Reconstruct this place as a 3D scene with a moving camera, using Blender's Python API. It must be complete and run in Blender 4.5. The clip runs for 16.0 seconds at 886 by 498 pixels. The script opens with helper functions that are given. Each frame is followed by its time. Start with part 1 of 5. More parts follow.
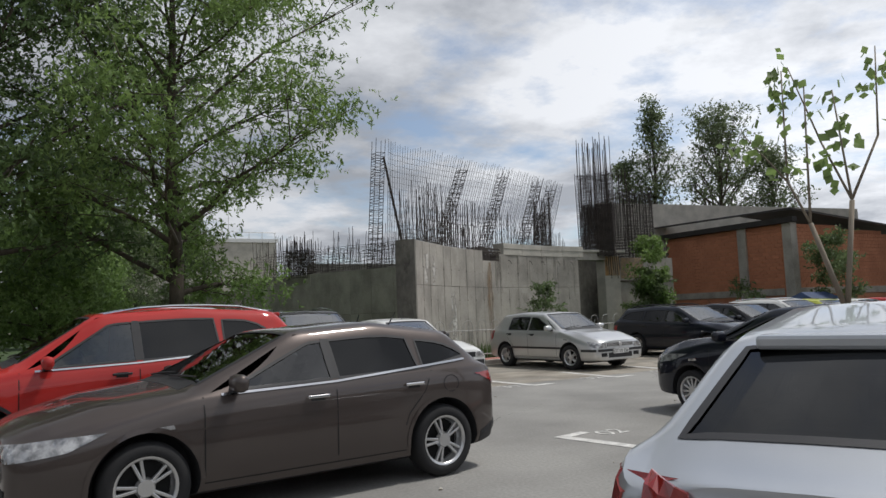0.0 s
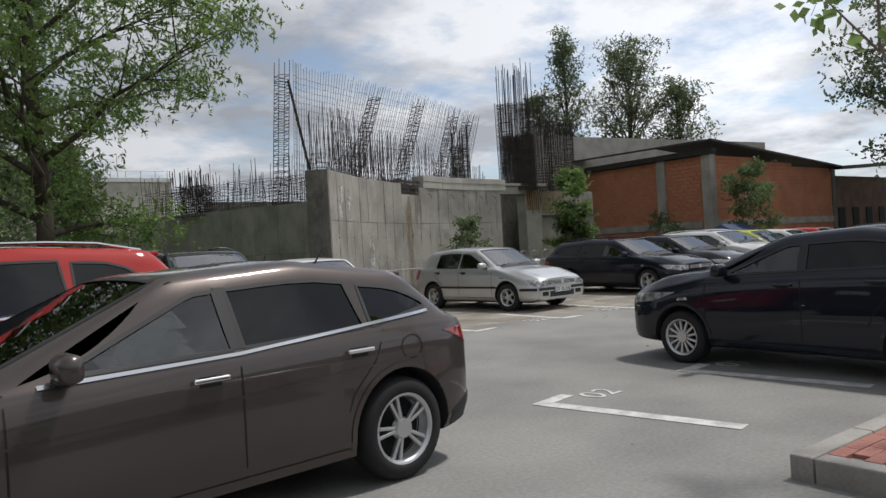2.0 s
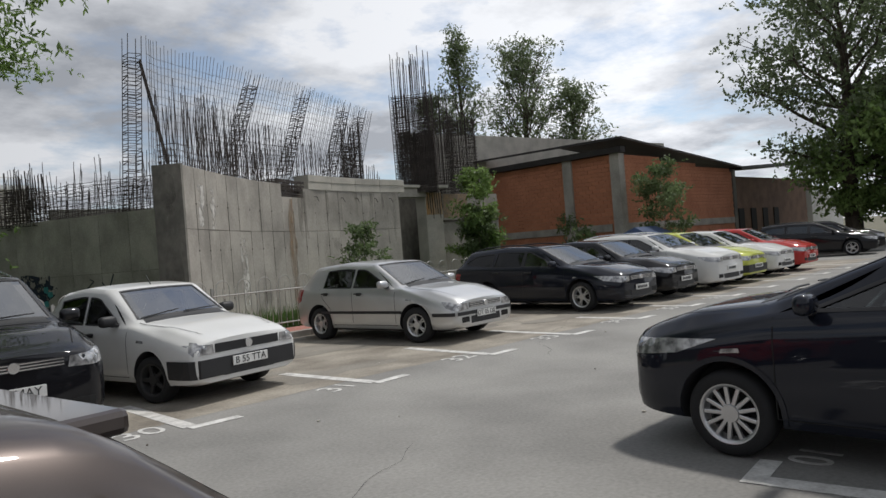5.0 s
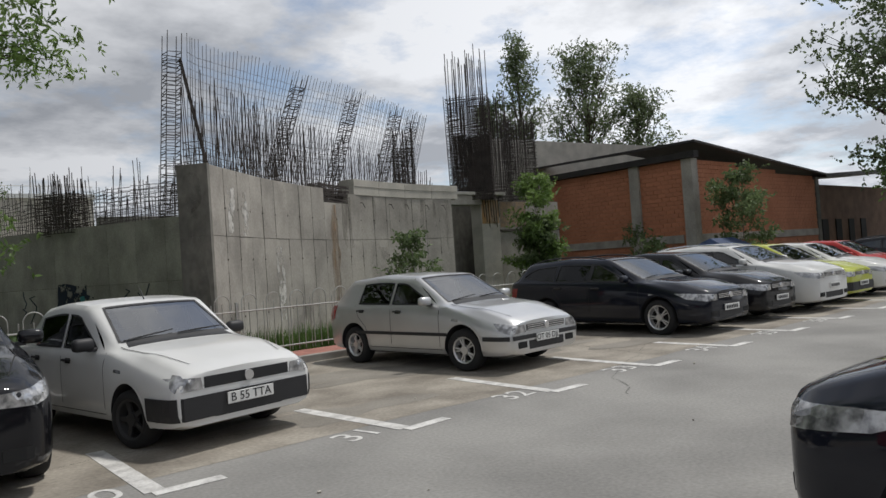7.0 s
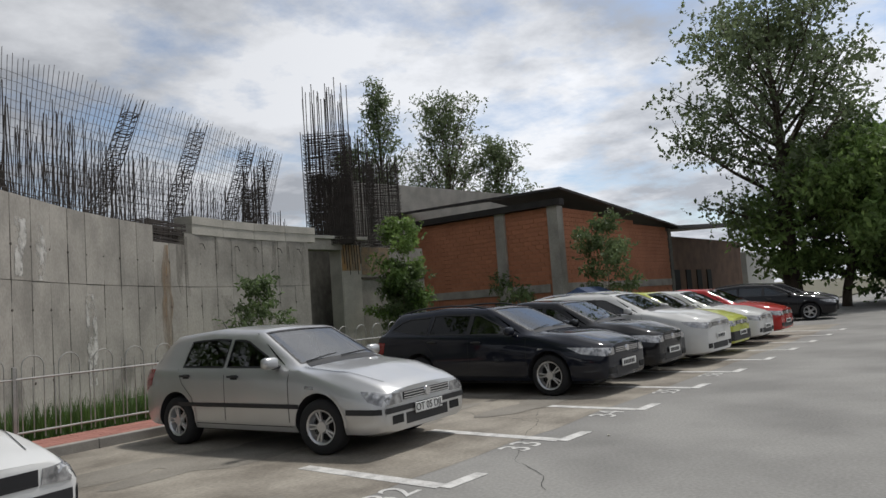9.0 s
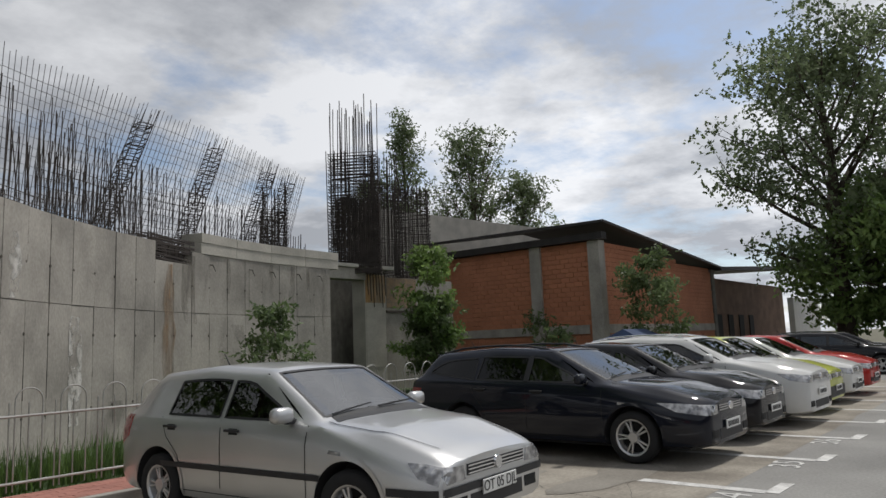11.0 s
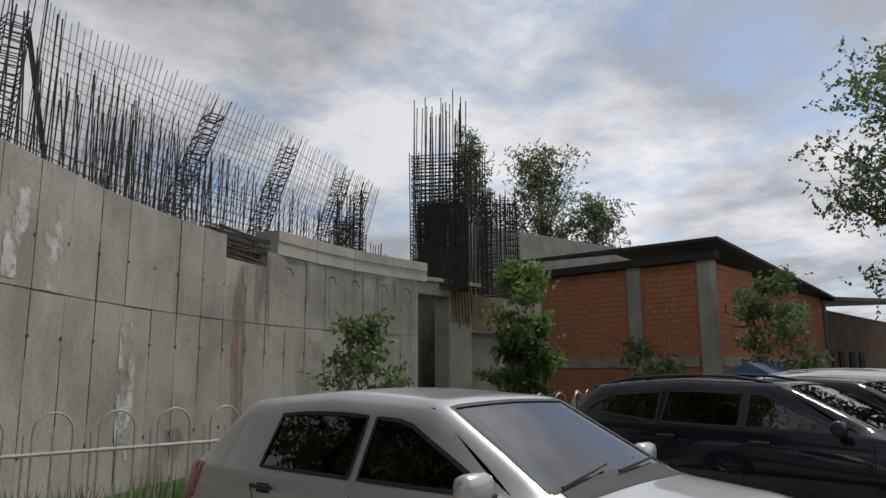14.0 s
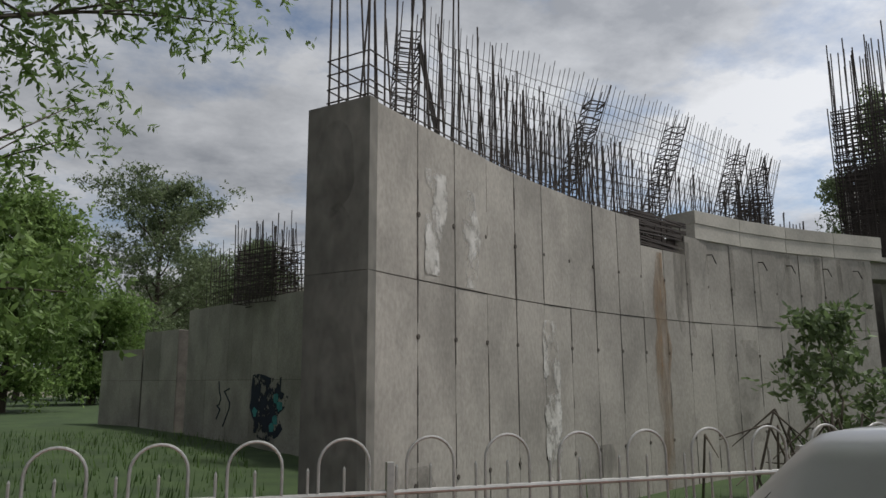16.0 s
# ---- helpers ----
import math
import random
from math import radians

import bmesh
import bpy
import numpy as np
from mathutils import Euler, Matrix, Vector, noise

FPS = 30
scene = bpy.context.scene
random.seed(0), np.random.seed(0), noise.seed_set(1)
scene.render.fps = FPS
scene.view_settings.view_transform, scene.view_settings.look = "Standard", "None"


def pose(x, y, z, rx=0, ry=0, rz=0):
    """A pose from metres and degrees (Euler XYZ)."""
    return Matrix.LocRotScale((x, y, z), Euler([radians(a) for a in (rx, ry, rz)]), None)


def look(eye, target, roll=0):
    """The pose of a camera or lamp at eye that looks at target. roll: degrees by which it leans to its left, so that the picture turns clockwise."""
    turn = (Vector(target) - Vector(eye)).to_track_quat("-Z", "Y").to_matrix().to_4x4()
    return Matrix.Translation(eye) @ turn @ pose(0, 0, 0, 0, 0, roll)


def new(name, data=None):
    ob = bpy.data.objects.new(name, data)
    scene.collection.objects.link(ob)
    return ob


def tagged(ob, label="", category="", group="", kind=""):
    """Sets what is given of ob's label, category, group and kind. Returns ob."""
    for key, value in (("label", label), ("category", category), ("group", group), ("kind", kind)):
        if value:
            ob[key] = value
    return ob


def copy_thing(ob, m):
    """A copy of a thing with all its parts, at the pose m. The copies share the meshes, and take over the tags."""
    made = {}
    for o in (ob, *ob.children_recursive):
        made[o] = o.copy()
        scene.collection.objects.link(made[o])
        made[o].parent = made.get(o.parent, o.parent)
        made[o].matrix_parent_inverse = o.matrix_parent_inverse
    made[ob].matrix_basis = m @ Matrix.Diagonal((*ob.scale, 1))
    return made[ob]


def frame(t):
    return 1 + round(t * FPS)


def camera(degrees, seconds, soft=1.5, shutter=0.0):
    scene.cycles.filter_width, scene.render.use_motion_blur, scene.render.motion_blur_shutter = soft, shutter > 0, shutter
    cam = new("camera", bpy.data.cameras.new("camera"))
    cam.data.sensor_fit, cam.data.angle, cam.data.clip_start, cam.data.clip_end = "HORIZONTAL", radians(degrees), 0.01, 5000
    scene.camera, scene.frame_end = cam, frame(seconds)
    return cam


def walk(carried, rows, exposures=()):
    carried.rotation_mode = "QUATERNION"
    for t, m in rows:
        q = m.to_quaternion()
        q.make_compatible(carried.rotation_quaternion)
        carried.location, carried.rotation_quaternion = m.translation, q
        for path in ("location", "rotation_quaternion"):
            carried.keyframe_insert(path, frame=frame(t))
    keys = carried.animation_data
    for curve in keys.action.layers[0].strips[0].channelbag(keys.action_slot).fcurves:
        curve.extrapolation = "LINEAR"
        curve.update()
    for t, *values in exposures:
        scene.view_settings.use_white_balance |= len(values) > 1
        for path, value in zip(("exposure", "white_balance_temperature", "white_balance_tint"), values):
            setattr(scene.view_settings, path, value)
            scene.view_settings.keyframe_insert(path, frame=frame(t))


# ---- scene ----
cam = camera(63.0, 16.0)
PATH = [
    (0, (-8.781, -11.924, 1.509), (-7.791, -10.195, 1.686), -2.2),
    (0.5, (-8.61, -11.259, 1.513), (-7.55, -9.572, 1.689), -0.6),
    (1, (-8.378, -10.853, 1.497), (-7.307, -9.169, 1.628), -3.2),
    (1.5, (-8.191, -10.355, 1.492), (-7.087, -8.69, 1.576), -3.4),
    (2, (-7.952, -9.83, 1.471), (-6.75, -8.232, 1.47), -3.3),
    (2.5, (-7.722, -9.347, 1.497), (-6.385, -7.86, 1.488), -2.5),
    (3, (-7.376, -8.902, 1.476), (-5.865, -7.593, 1.42), -3.7),
    (3.5, (-7.022, -8.458, 1.503), (-5.506, -7.153, 1.496), -2.6),
    (3.7, (-6.869, -8.256, 1.535), (-5.354, -6.951, 1.562), -3.4),
    (5.8, (-5.089, -6.502, 1.593), (-3.717, -5.046, 1.596), -4.2),
    (6, (-4.984, -6.439, 1.589), (-3.623, -4.975, 1.613), -4.2),
    (6.5, (-4.606, -6.014, 1.583), (-3.31, -4.491, 1.606), -4.1),
    (7, (-4.264, -5.669, 1.578), (-2.956, -4.157, 1.618), -3.9),
    (7.5, (-3.947, -5.272, 1.582), (-2.718, -3.695, 1.644), -4.0),
    (8, (-3.627, -4.929, 1.604), (-2.339, -3.404, 1.713), -4.3),
    (8.5, (-3.175, -4.432, 1.597), (-1.863, -2.932, 1.776), -4.6),
    (9, (-2.777, -4.019, 1.56), (-1.199, -2.801, 1.713), -4.1),
    (9.2, (-2.63, -3.876, 1.563), (-1.019, -2.708, 1.764), -4.0),
    (11.3, (-1.214, -1.966, 1.577), (0.288, -0.677, 1.869), -1.1),
    (11.5, (-1.137, -1.795, 1.584), (0.27, -0.403, 1.874), 0.3),
    (12, (-0.878, -1.305, 1.586), (0.55, 0.076, 1.817), -0.8),
    (12.5, (-0.598, -0.768, 1.584), (0.737, 0.699, 1.837), -2.1),
    (13, (-0.42, -0.32, 1.609), (0.999, 1.065, 1.868), -1.4),
    (13.5, (-0.158, 0.108, 1.558), (1.252, 1.485, 1.899), -2.6),
    (14, (-0.015, 0.514, 1.541), (1.425, 1.859, 1.883), -0.3),
    (14.5, (0.212, 0.944, 1.589), (1.606, 2.337, 1.927), -0.9),
    (15, (0.255, 1.502, 1.587), (1.218, 3.219, 1.939), 0.6),
    (15.5, (0.301, 1.998, 1.58), (1.108, 3.801, 1.896), 0.3),
    (16, (0.332, 2.408, 1.595), (0.944, 4.279, 1.951), -0.3),
]
EXPOSURES = [(0, 0.04, 6280, 10), (6.5, 0.0, 6330, 10), (8.5, -0.08, 6300, 10), (11.5, -0.12, 6380, 10), (13.5, -0.22, 6430, 11), (15, -0.14, 6380, 10), (16, -0.08, 6330, 10)]
walk(cam, [(t, look(eye, target, roll)) for t, eye, target, roll in PATH], EXPOSURES)

# ---- world, sun ----
SUN_AZ, SUN_EL = radians(-12), radians(64)
world = bpy.data.worlds.new("sky")
scene.world = world
world.use_nodes = True
wn, wl = world.node_tree.nodes, world.node_tree.links
wn.clear()
sky = wn.new("ShaderNodeTexSky")
sky.sky_type, sky.sun_disc = "NISHITA", False
sky.sun_elevation, sky.sun_rotation = SUN_EL, radians(90) - SUN_AZ
coord = wn.new("ShaderNodeTexCoord")
split = wn.new("ShaderNodeSeparateXYZ")
wl.new(coord.outputs["Generated"], split.inputs[0])
lift = wn.new("ShaderNodeMath"); lift.operation = "ADD"; lift.inputs[1].default_value = 0.16
wl.new(split.outputs["Z"], lift.inputs[0])
floor_z = wn.new("ShaderNodeMath"); floor_z.operation = "MAXIMUM"; floor_z.inputs[1].default_value = 0.1
wl.new(lift.outputs[0], floor_z.inputs[0])
flat = wn.new("ShaderNodeCombineXYZ")
for axis in ("X", "Y"):
    dv = wn.new("ShaderNodeMath"); dv.operation = "DIVIDE"
    wl.new(split.outputs[axis], dv.inputs[0]); wl.new(floor_z.outputs[0], dv.inputs[1])
    wl.new(dv.outputs[0], flat.inputs[axis])


def cloud_noise(scale, detail, rough, off):
    mp = wn.new("ShaderNodeMapping")
    mp.inputs["Location"].default_value = off
    wl.new(flat.outputs[0], mp.inputs[0])
    nz = wn.new("ShaderNodeTexNoise")
    nz.inputs["Scale"].default_value, nz.inputs["Detail"].default_value, nz.inputs["Roughness"].default_value = scale, detail, rough
    wl.new(mp.outputs[0], nz.inputs["Vector"])
    return nz


cover = cloud_noise(1.5, 10, 0.62, (3.1, 1.7, 0))
cover_ramp = wn.new("ShaderNodeValToRGB")
cover_ramp.color_ramp.elements[0].position, cover_ramp.color_ramp.elements[1].position = 0.34, 0.51
wl.new(cover.outputs["Fac"], cover_ramp.inputs[0])
shade = cloud_noise(1.3, 9, 0.6, (9.3, 4.4, 2))
shade_ramp = wn.new("ShaderNodeValToRGB")
se = shade_ramp.color_ramp.elements
se[0].position, se[0].color = 0.38, (3.7, 3.85, 4.15, 1)
se[1].position, se[1].color = 0.60, (7.9, 7.95, 8.1, 1)
wl.new(shade.outputs["Fac"], shade_ramp.inputs[0])
sky_soft = wn.new("ShaderNodeMixRGB"); sky_soft.inputs[0].default_value = 0.2
sky_soft.inputs[2].default_value = (6.2, 6.8, 7.6, 1)
wl.new(sky.outputs[0], sky_soft.inputs[1])
mixc = wn.new("ShaderNodeMixRGB")
wl.new(cover_ramp.outputs[0], mixc.inputs[0]); wl.new(sky_soft.outputs[0], mixc.inputs[1]); wl.new(shade_ramp.outputs[0], mixc.inputs[2])
toward = wn.new("ShaderNodeVectorMath"); toward.operation = "DOT_PRODUCT"
toward.inputs[1].default_value = (math.cos(SUN_AZ), math.sin(SUN_AZ), 0)
wl.new(coord.outputs["Generated"], toward.inputs[0])
glow = wn.new("ShaderNodeMapRange")
glow.inputs["From Min"].default_value, glow.inputs["From Max"].default_value = -0.15, 0.9
glow.inputs["To Min"].default_value, glow.inputs["To Max"].default_value = 0.62, 1.14
wl.new(toward.outputs["Value"], glow.inputs[0])
bg = wn.new("ShaderNodeBackground")
wl.new(mixc.outputs[0], bg.inputs[0])
power = wn.new("ShaderNodeMath"); power.operation = "MULTIPLY"; power.inputs[1].default_value = 0.118
wl.new(glow.outputs[0], power.inputs[0]); wl.new(power.outputs[0], bg.inputs["Strength"])
wo = wn.new("ShaderNodeOutputWorld")
wl.new(bg.outputs[0], wo.inputs[0])

sun = new("sun", bpy.data.lights.new("sun", "SUN"))
sun.data.energy, sun.data.angle, sun.data.color = 2.6, radians(5), (1.0, 0.95, 0.88)
sd = Vector((math.cos(SUN_EL) * math.cos(SUN_AZ), math.cos(SUN_EL) * math.sin(SUN_AZ), math.sin(SUN_EL)))
sun.matrix_world = look(sd * 50, (0, 0, 0))
scene.view_settings.exposure = 0.0

# ---- materials ----


def mat(name, color, rough=0.6, metal=0.0, vary=0.15, scale=3.0, fine=60.0, bump=0.0, second=None, coat=0.0, spec=0.5, rand=0.0, stretch=None, island=0.0):
    m = bpy.data.materials.new(name)
    m.use_nodes = True
    n, l = m.node_tree.nodes, m.node_tree.links
    b = n["Principled BSDF"]
    b.inputs["Roughness"].default_value, b.inputs["Metallic"].default_value = rough, metal
    b.inputs["Coat Weight"].default_value, b.inputs["Specular IOR Level"].default_value = coat, spec
    b.inputs["Coat Roughness"].default_value = 0.04
    tc = n.new("ShaderNodeTexCoord")
    src = tc.outputs["Object"]
    if stretch:
        mp = n.new("ShaderNodeMapping")
        mp.inputs["Scale"].default_value = stretch
        l.new(src, mp.inputs[0])
        src = mp.outputs[0]
    big = n.new("ShaderNodeTexNoise")
    big.inputs["Scale"].default_value, big.inputs["Detail"].default_value = scale, 6
    l.new(src, big.inputs["Vector"])
    small = n.new("ShaderNodeTexNoise")
    small.inputs["Scale"].default_value, small.inputs["Detail"].default_value = fine, 3
    l.new(src, small.inputs["Vector"])
    mix = n.new("ShaderNodeMixRGB")
    dark = second or tuple(c * (1 - vary * 1.6) for c in color)
    mix.inputs[1].default_value, mix.inputs[2].default_value = (*dark, 1), (*color, 1)
    r = n.new("ShaderNodeValToRGB")
    r.color_ramp.elements[0].position, r.color_ramp.elements[1].position = 0.36, 0.62
    l.new(big.outputs["Fac"], r.inputs[0])
    l.new(r.outputs[0], mix.inputs[0])
    fm = n.new("ShaderNodeMixRGB"); fm.blend_type = "OVERLAY"; fm.inputs[0].default_value = min(1.0, vary * 1.5)
    l.new(mix.outputs[0], fm.inputs[1]); l.new(small.outputs["Fac"], fm.inputs[2])
    out = fm.outputs[0]
    if rand or island:
        src_r = n.new("ShaderNodeObjectInfo").outputs["Random"] if rand else n.new("ShaderNodeNewGeometry").outputs["Random Per Island"]
        hs = n.new("ShaderNodeHueSaturation")
        mr = n.new("ShaderNodeMapRange")
        k = rand or island
        mr.inputs["To Min"].default_value, mr.inputs["To Max"].default_value = 1 - k, 1 + k
        l.new(src_r, mr.inputs[0]); l.new(mr.outputs[0], hs.inputs["Value"]); l.new(out, hs.inputs["Color"])
        out = hs.outputs[0]
    l.new(out, b.inputs["Base Color"])
    if bump:
        bp = n.new("ShaderNodeBump")
        bp.inputs["Strength"].default_value, bp.inputs["Distance"].default_value = bump, 0.01
        l.new(small.outputs["Fac"], bp.inputs["Height"]); l.new(bp.outputs[0], b.inputs["Normal"])
    return m


def paint(name, color, metal=0.0):
    return mat(name, color, rough=0.35 if metal else 0.45, metal=metal, vary=0.05, scale=1.5, fine=400, coat=0.85, spec=0.06)


def leaf_mat(name, color, second):
    m = mat(name, color, rough=0.55, vary=0.2, scale=0.6, fine=8, second=second, island=0.35)
    n, l = m.node_tree.nodes, m.node_tree.links
    b, o = n["Principled BSDF"], n["Material Output"]
    tr = n.new("ShaderNodeBsdfTranslucent")
    src = b.inputs["Base Color"].links[0].from_socket
    l.new(src, tr.inputs["Color"])
    ms = n.new("ShaderNodeMixShader"); ms.inputs[0].default_value = 0.45
    l.new(b.outputs[0], ms.inputs[1]); l.new(tr.outputs[0], ms.inputs[2]); l.new(ms.outputs[0], o.inputs[0])
    return m


M_ASPHALT = mat("worn_asphalt", (0.275, 0.268, 0.25), 0.9, vary=0.20, scale=0.55, fine=30, bump=0.35, second=(0.195, 0.19, 0.178))
M_PATCH = mat("stained_asphalt", (0.265, 0.245, 0.21), 0.9, vary=0.2, scale=0.9, fine=30, bump=0.35, second=(0.17, 0.155, 0.13))
M_STALL = mat("old_stall_asphalt", (0.33, 0.30, 0.25), 0.9, vary=0.25, scale=1.1, fine=24, bump=0.4, second=(0.17, 0.150, 0.122))
M_GROUND = mat("bare_earth", (0.16, 0.15, 0.10), 0.95, vary=0.2, scale=0.5, fine=12, bump=0.5)
M_LINE = mat("worn_white_paint", (0.66, 0.65, 0.62), 0.8, vary=0.2, scale=5, fine=40, second=(0.42, 0.41, 0.39))
M_KERB = mat("kerb_concrete", (0.36, 0.34, 0.31), 0.9, vary=0.15, scale=3, fine=50, bump=0.3)
M_PAVER = mat("red_paver", (0.42, 0.19, 0.15), 0.9, vary=0.15, scale=6, fine=60, bump=0.3, rand=0.12)
M_PAVER_BASE = mat("paver_sand", (0.26, 0.20, 0.16), 0.95, vary=0.1, scale=6, fine=60)
M_CONC = mat("cast_concrete", (0.40, 0.372, 0.328), 0.88, vary=0.20, scale=1.5, fine=26, bump=0.3, second=(0.275, 0.256, 0.225), rand=0.10, stretch=(1, 1, 0.7))
M_JOINT = mat("joint_shadow_concrete", (0.17, 0.155, 0.135), 0.9, vary=0.2, scale=4, fine=30)
# Darker concrete: stains, plus shade of the end face and doorway in the colour.
M_CONC_DARK = mat("weathered_shaded_concrete", (0.205, 0.195, 0.17), 0.9, vary=0.3, scale=1.6, fine=9, bump=0.3, second=(0.125, 0.12, 0.105), stretch=(1, 1, 0.6))
M_CONC_WHITE = mat("pale_concrete", (0.52, 0.49, 0.43), 0.85, vary=0.14, scale=1.5, fine=25, bump=0.25, rand=0.06)
M_SEAM = mat("dark_seam", (0.10, 0.085, 0.07), 0.9, vary=0.2, scale=6, fine=40)
M_RUST = mat("rust_stain", (0.32, 0.225, 0.14), 0.9, vary=0.25, scale=5, fine=20, second=(0.22, 0.18, 0.135))
M_ORANGE_RUST = mat("orange_rust", (0.42, 0.25, 0.11), 0.9, vary=0.3, scale=4, fine=16, second=(0.30, 0.25, 0.19), stretch=(1, 1, 0.25))
M_REBAR = mat("rusty_steel", (0.075, 0.062, 0.055), 0.75, metal=0.3, vary=0.2, scale=3, fine=40)
M_REBAR_NEW = mat("grey_steel_bar", (0.20, 0.195, 0.19), 0.6, metal=0.5, vary=0.2, scale=3, fine=40)
M_BRICK = mat("orange_hollow_brick", (0.56, 0.235, 0.13), 0.9, vary=0.12, scale=1.2, fine=30, bump=0.3, second=(0.46, 0.185, 0.10), rand=0.08)
M_WING = mat("brown_brickwork", (0.21, 0.13, 0.09), 0.9, vary=0.2, scale=1.5, fine=14, bump=0.3)
M_MORTAR = mat("mortar", (0.44, 0.25, 0.17), 0.95, vary=0.12, scale=3, fine=40)
M_ROOF = mat("dark_roof", (0.035, 0.03, 0.028), 0.6, vary=0.2, scale=2, fine=20)
M_ROOF_TOP = mat("grey_roof_sheet", (0.12, 0.12, 0.12), 0.5, vary=0.15, scale=1, fine=10)
M_FENCE = mat("galvanised_steel", (0.50, 0.49, 0.46), 0.45, metal=0.7, vary=0.12, scale=5, fine=40)
M_BARK = mat("bark", (0.10, 0.08, 0.06), 0.95, vary=0.25, scale=3, fine=25, bump=0.8, stretch=(1, 1, 0.3))
M_BARK_PALE = mat("pale_bark", (0.26, 0.22, 0.17), 0.9, vary=0.2, scale=4, fine=25, bump=0.4, stretch=(1, 1, 0.3))
M_LEAF = leaf_mat("ash_leaves", (0.23, 0.33, 0.10), (0.14, 0.22, 0.06))
M_LEAF_DARK = leaf_mat("dark_leaves", (0.13, 0.20, 0.07), (0.08, 0.125, 0.045))
M_LEAF_POPLAR = leaf_mat("poplar_leaves", (0.20, 0.25, 0.13), (0.13, 0.17, 0.08))
M_LEAF_YOUNG = leaf_mat("young_leaves", (0.30, 0.40, 0.14), (0.20, 0.29, 0.09))
M_LEAF_SHRUB = leaf_mat("shrub_leaves", (0.19, 0.25, 0.11), (0.12, 0.17, 0.07))
M_GRASS = leaf_mat("grass_blades", (0.11, 0.18, 0.045), (0.06, 0.11, 0.03))
M_LAWN = mat("grass_ground", (0.055, 0.09, 0.028), 0.95, vary=0.25, scale=1.5, fine=30, bump=0.8, second=(0.035, 0.06, 0.02))
M_TYRE = mat("tyre_rubber", (0.018, 0.018, 0.019), 0.85, vary=0.1, scale=5, fine=60)
M_RIM = mat("alloy_silver", (0.62, 0.62, 0.62), 0.3, metal=0.8, vary=0.05, scale=5, fine=60)
M_STEELRIM = mat("black_steel_rim", (0.03, 0.03, 0.03), 0.6, vary=0.1)
M_PLASTIC = mat("black_plastic", (0.022, 0.022, 0.024), 0.55, vary=0.08, scale=5, fine=200, bump=0.05)
M_GAP = mat("panel_gap", (0.01, 0.01, 0.01), 0.8, vary=0.05)
M_CHROME = mat("chrome", (0.75, 0.75, 0.76), 0.12, metal=1.0, vary=0.02)
M_RED_LENS = mat("red_lens", (0.26, 0.010, 0.010), 0.15, vary=0.1, scale=20, fine=80, coat=1.0)
M_CLEAR_LENS = mat("clear_lens", (0.55, 0.55, 0.55), 0.15, metal=0.5, vary=0.1, scale=14, fine=60, coat=1.0, second=(0.17, 0.17, 0.175))
M_ORANGE = mat("orange_lens", (0.7, 0.22, 0.03), 0.2, vary=0.1)
M_PLATE = mat("plate_white", (0.72, 0.72, 0.70), 0.4, vary=0.04)
M_INK = mat("black_ink", (0.02, 0.02, 0.02), 0.6, vary=0.05)
M_BLUE = mat("dark_blue_plastic", (0.02, 0.05, 0.13), 0.5, vary=0.12, scale=3, fine=60)
M_WHITE = mat("white_paint", (0.75, 0.75, 0.73), 0.6, vary=0.06)
M_PAPER = mat("paper_notice", (0.7, 0.7, 0.68), 0.7, vary=0.06)
M_SEAT = mat("dark_seat_fabric", (0.03, 0.03, 0.033), 0.9, vary=0.1)
M_TILE = mat("blue_graffiti", (0.02, 0.035, 0.06), 0.7, vary=0.3, scale=8, fine=30)
M_TEAL = mat("teal_graffiti", (0.06, 0.30, 0.30), 0.7, vary=0.2, scale=8, fine=30)


def glass_mat(name, tint, mixed):
    m = bpy.data.materials.new(name)
    m.use_nodes = True
    n, l = m.node_tree.nodes, m.node_tree.links
    o = n["Material Output"]
    n.remove(n["Principled BSDF"])
    tr = n.new("ShaderNodeBsdfTransparent"); tr.inputs[0].default_value = (*tint, 1)
    gl = n.new("ShaderNodeBsdfGlossy"); gl.inputs["Roughness"].default_value = 0.015
    fr = n.new("ShaderNodeFresnel"); fr.inputs[0].default_value = mixed
    ms = n.new("ShaderNodeMixShader")
    l.new(fr.outputs[0], ms.inputs[0]); l.new(tr.outputs[0], ms.inputs[1]); l.new(gl.outputs[0], ms.inputs[2])
    l.new(ms.outputs[0], o.inputs[0])
    return m


M_GLASS = glass_mat("car_glass", (0.42, 0.46, 0.45), 2.0)
M_SCREEN = glass_mat("windscreen_glass", (0.42, 0.46, 0.45), 4.8)
M_GLASS_DARK = glass_mat("tinted_glass", (0.035, 0.035, 0.04), 1.6)

# ---- mesh helpers ----


def part(name, bm, material, parent=None, label="", smooth=False):
    if isinstance(bm, bpy.types.Mesh):
        me = bm
    else:
        bmesh.ops.recalc_face_normals(bm, faces=bm.faces)
        me = bpy.data.meshes.new(name)
        bm.to_mesh(me)
        bm.free()
    if not me.materials:
        me.materials.append(material)
    if smooth:
        for f in me.polygons:
            f.use_smooth = True
    ob = new(name, me)
    if parent:
        ob.parent = parent
    if label:
        ob["label"] = label
    return ob


def raw(name, verts, faces, material, parent=None, label="", smooth=False):
    me = bpy.data.meshes.new(name)
    me.from_pydata([tuple(v) for v in verts], [], faces)
    me.update()
    return part(name, me, material, parent, label, smooth)


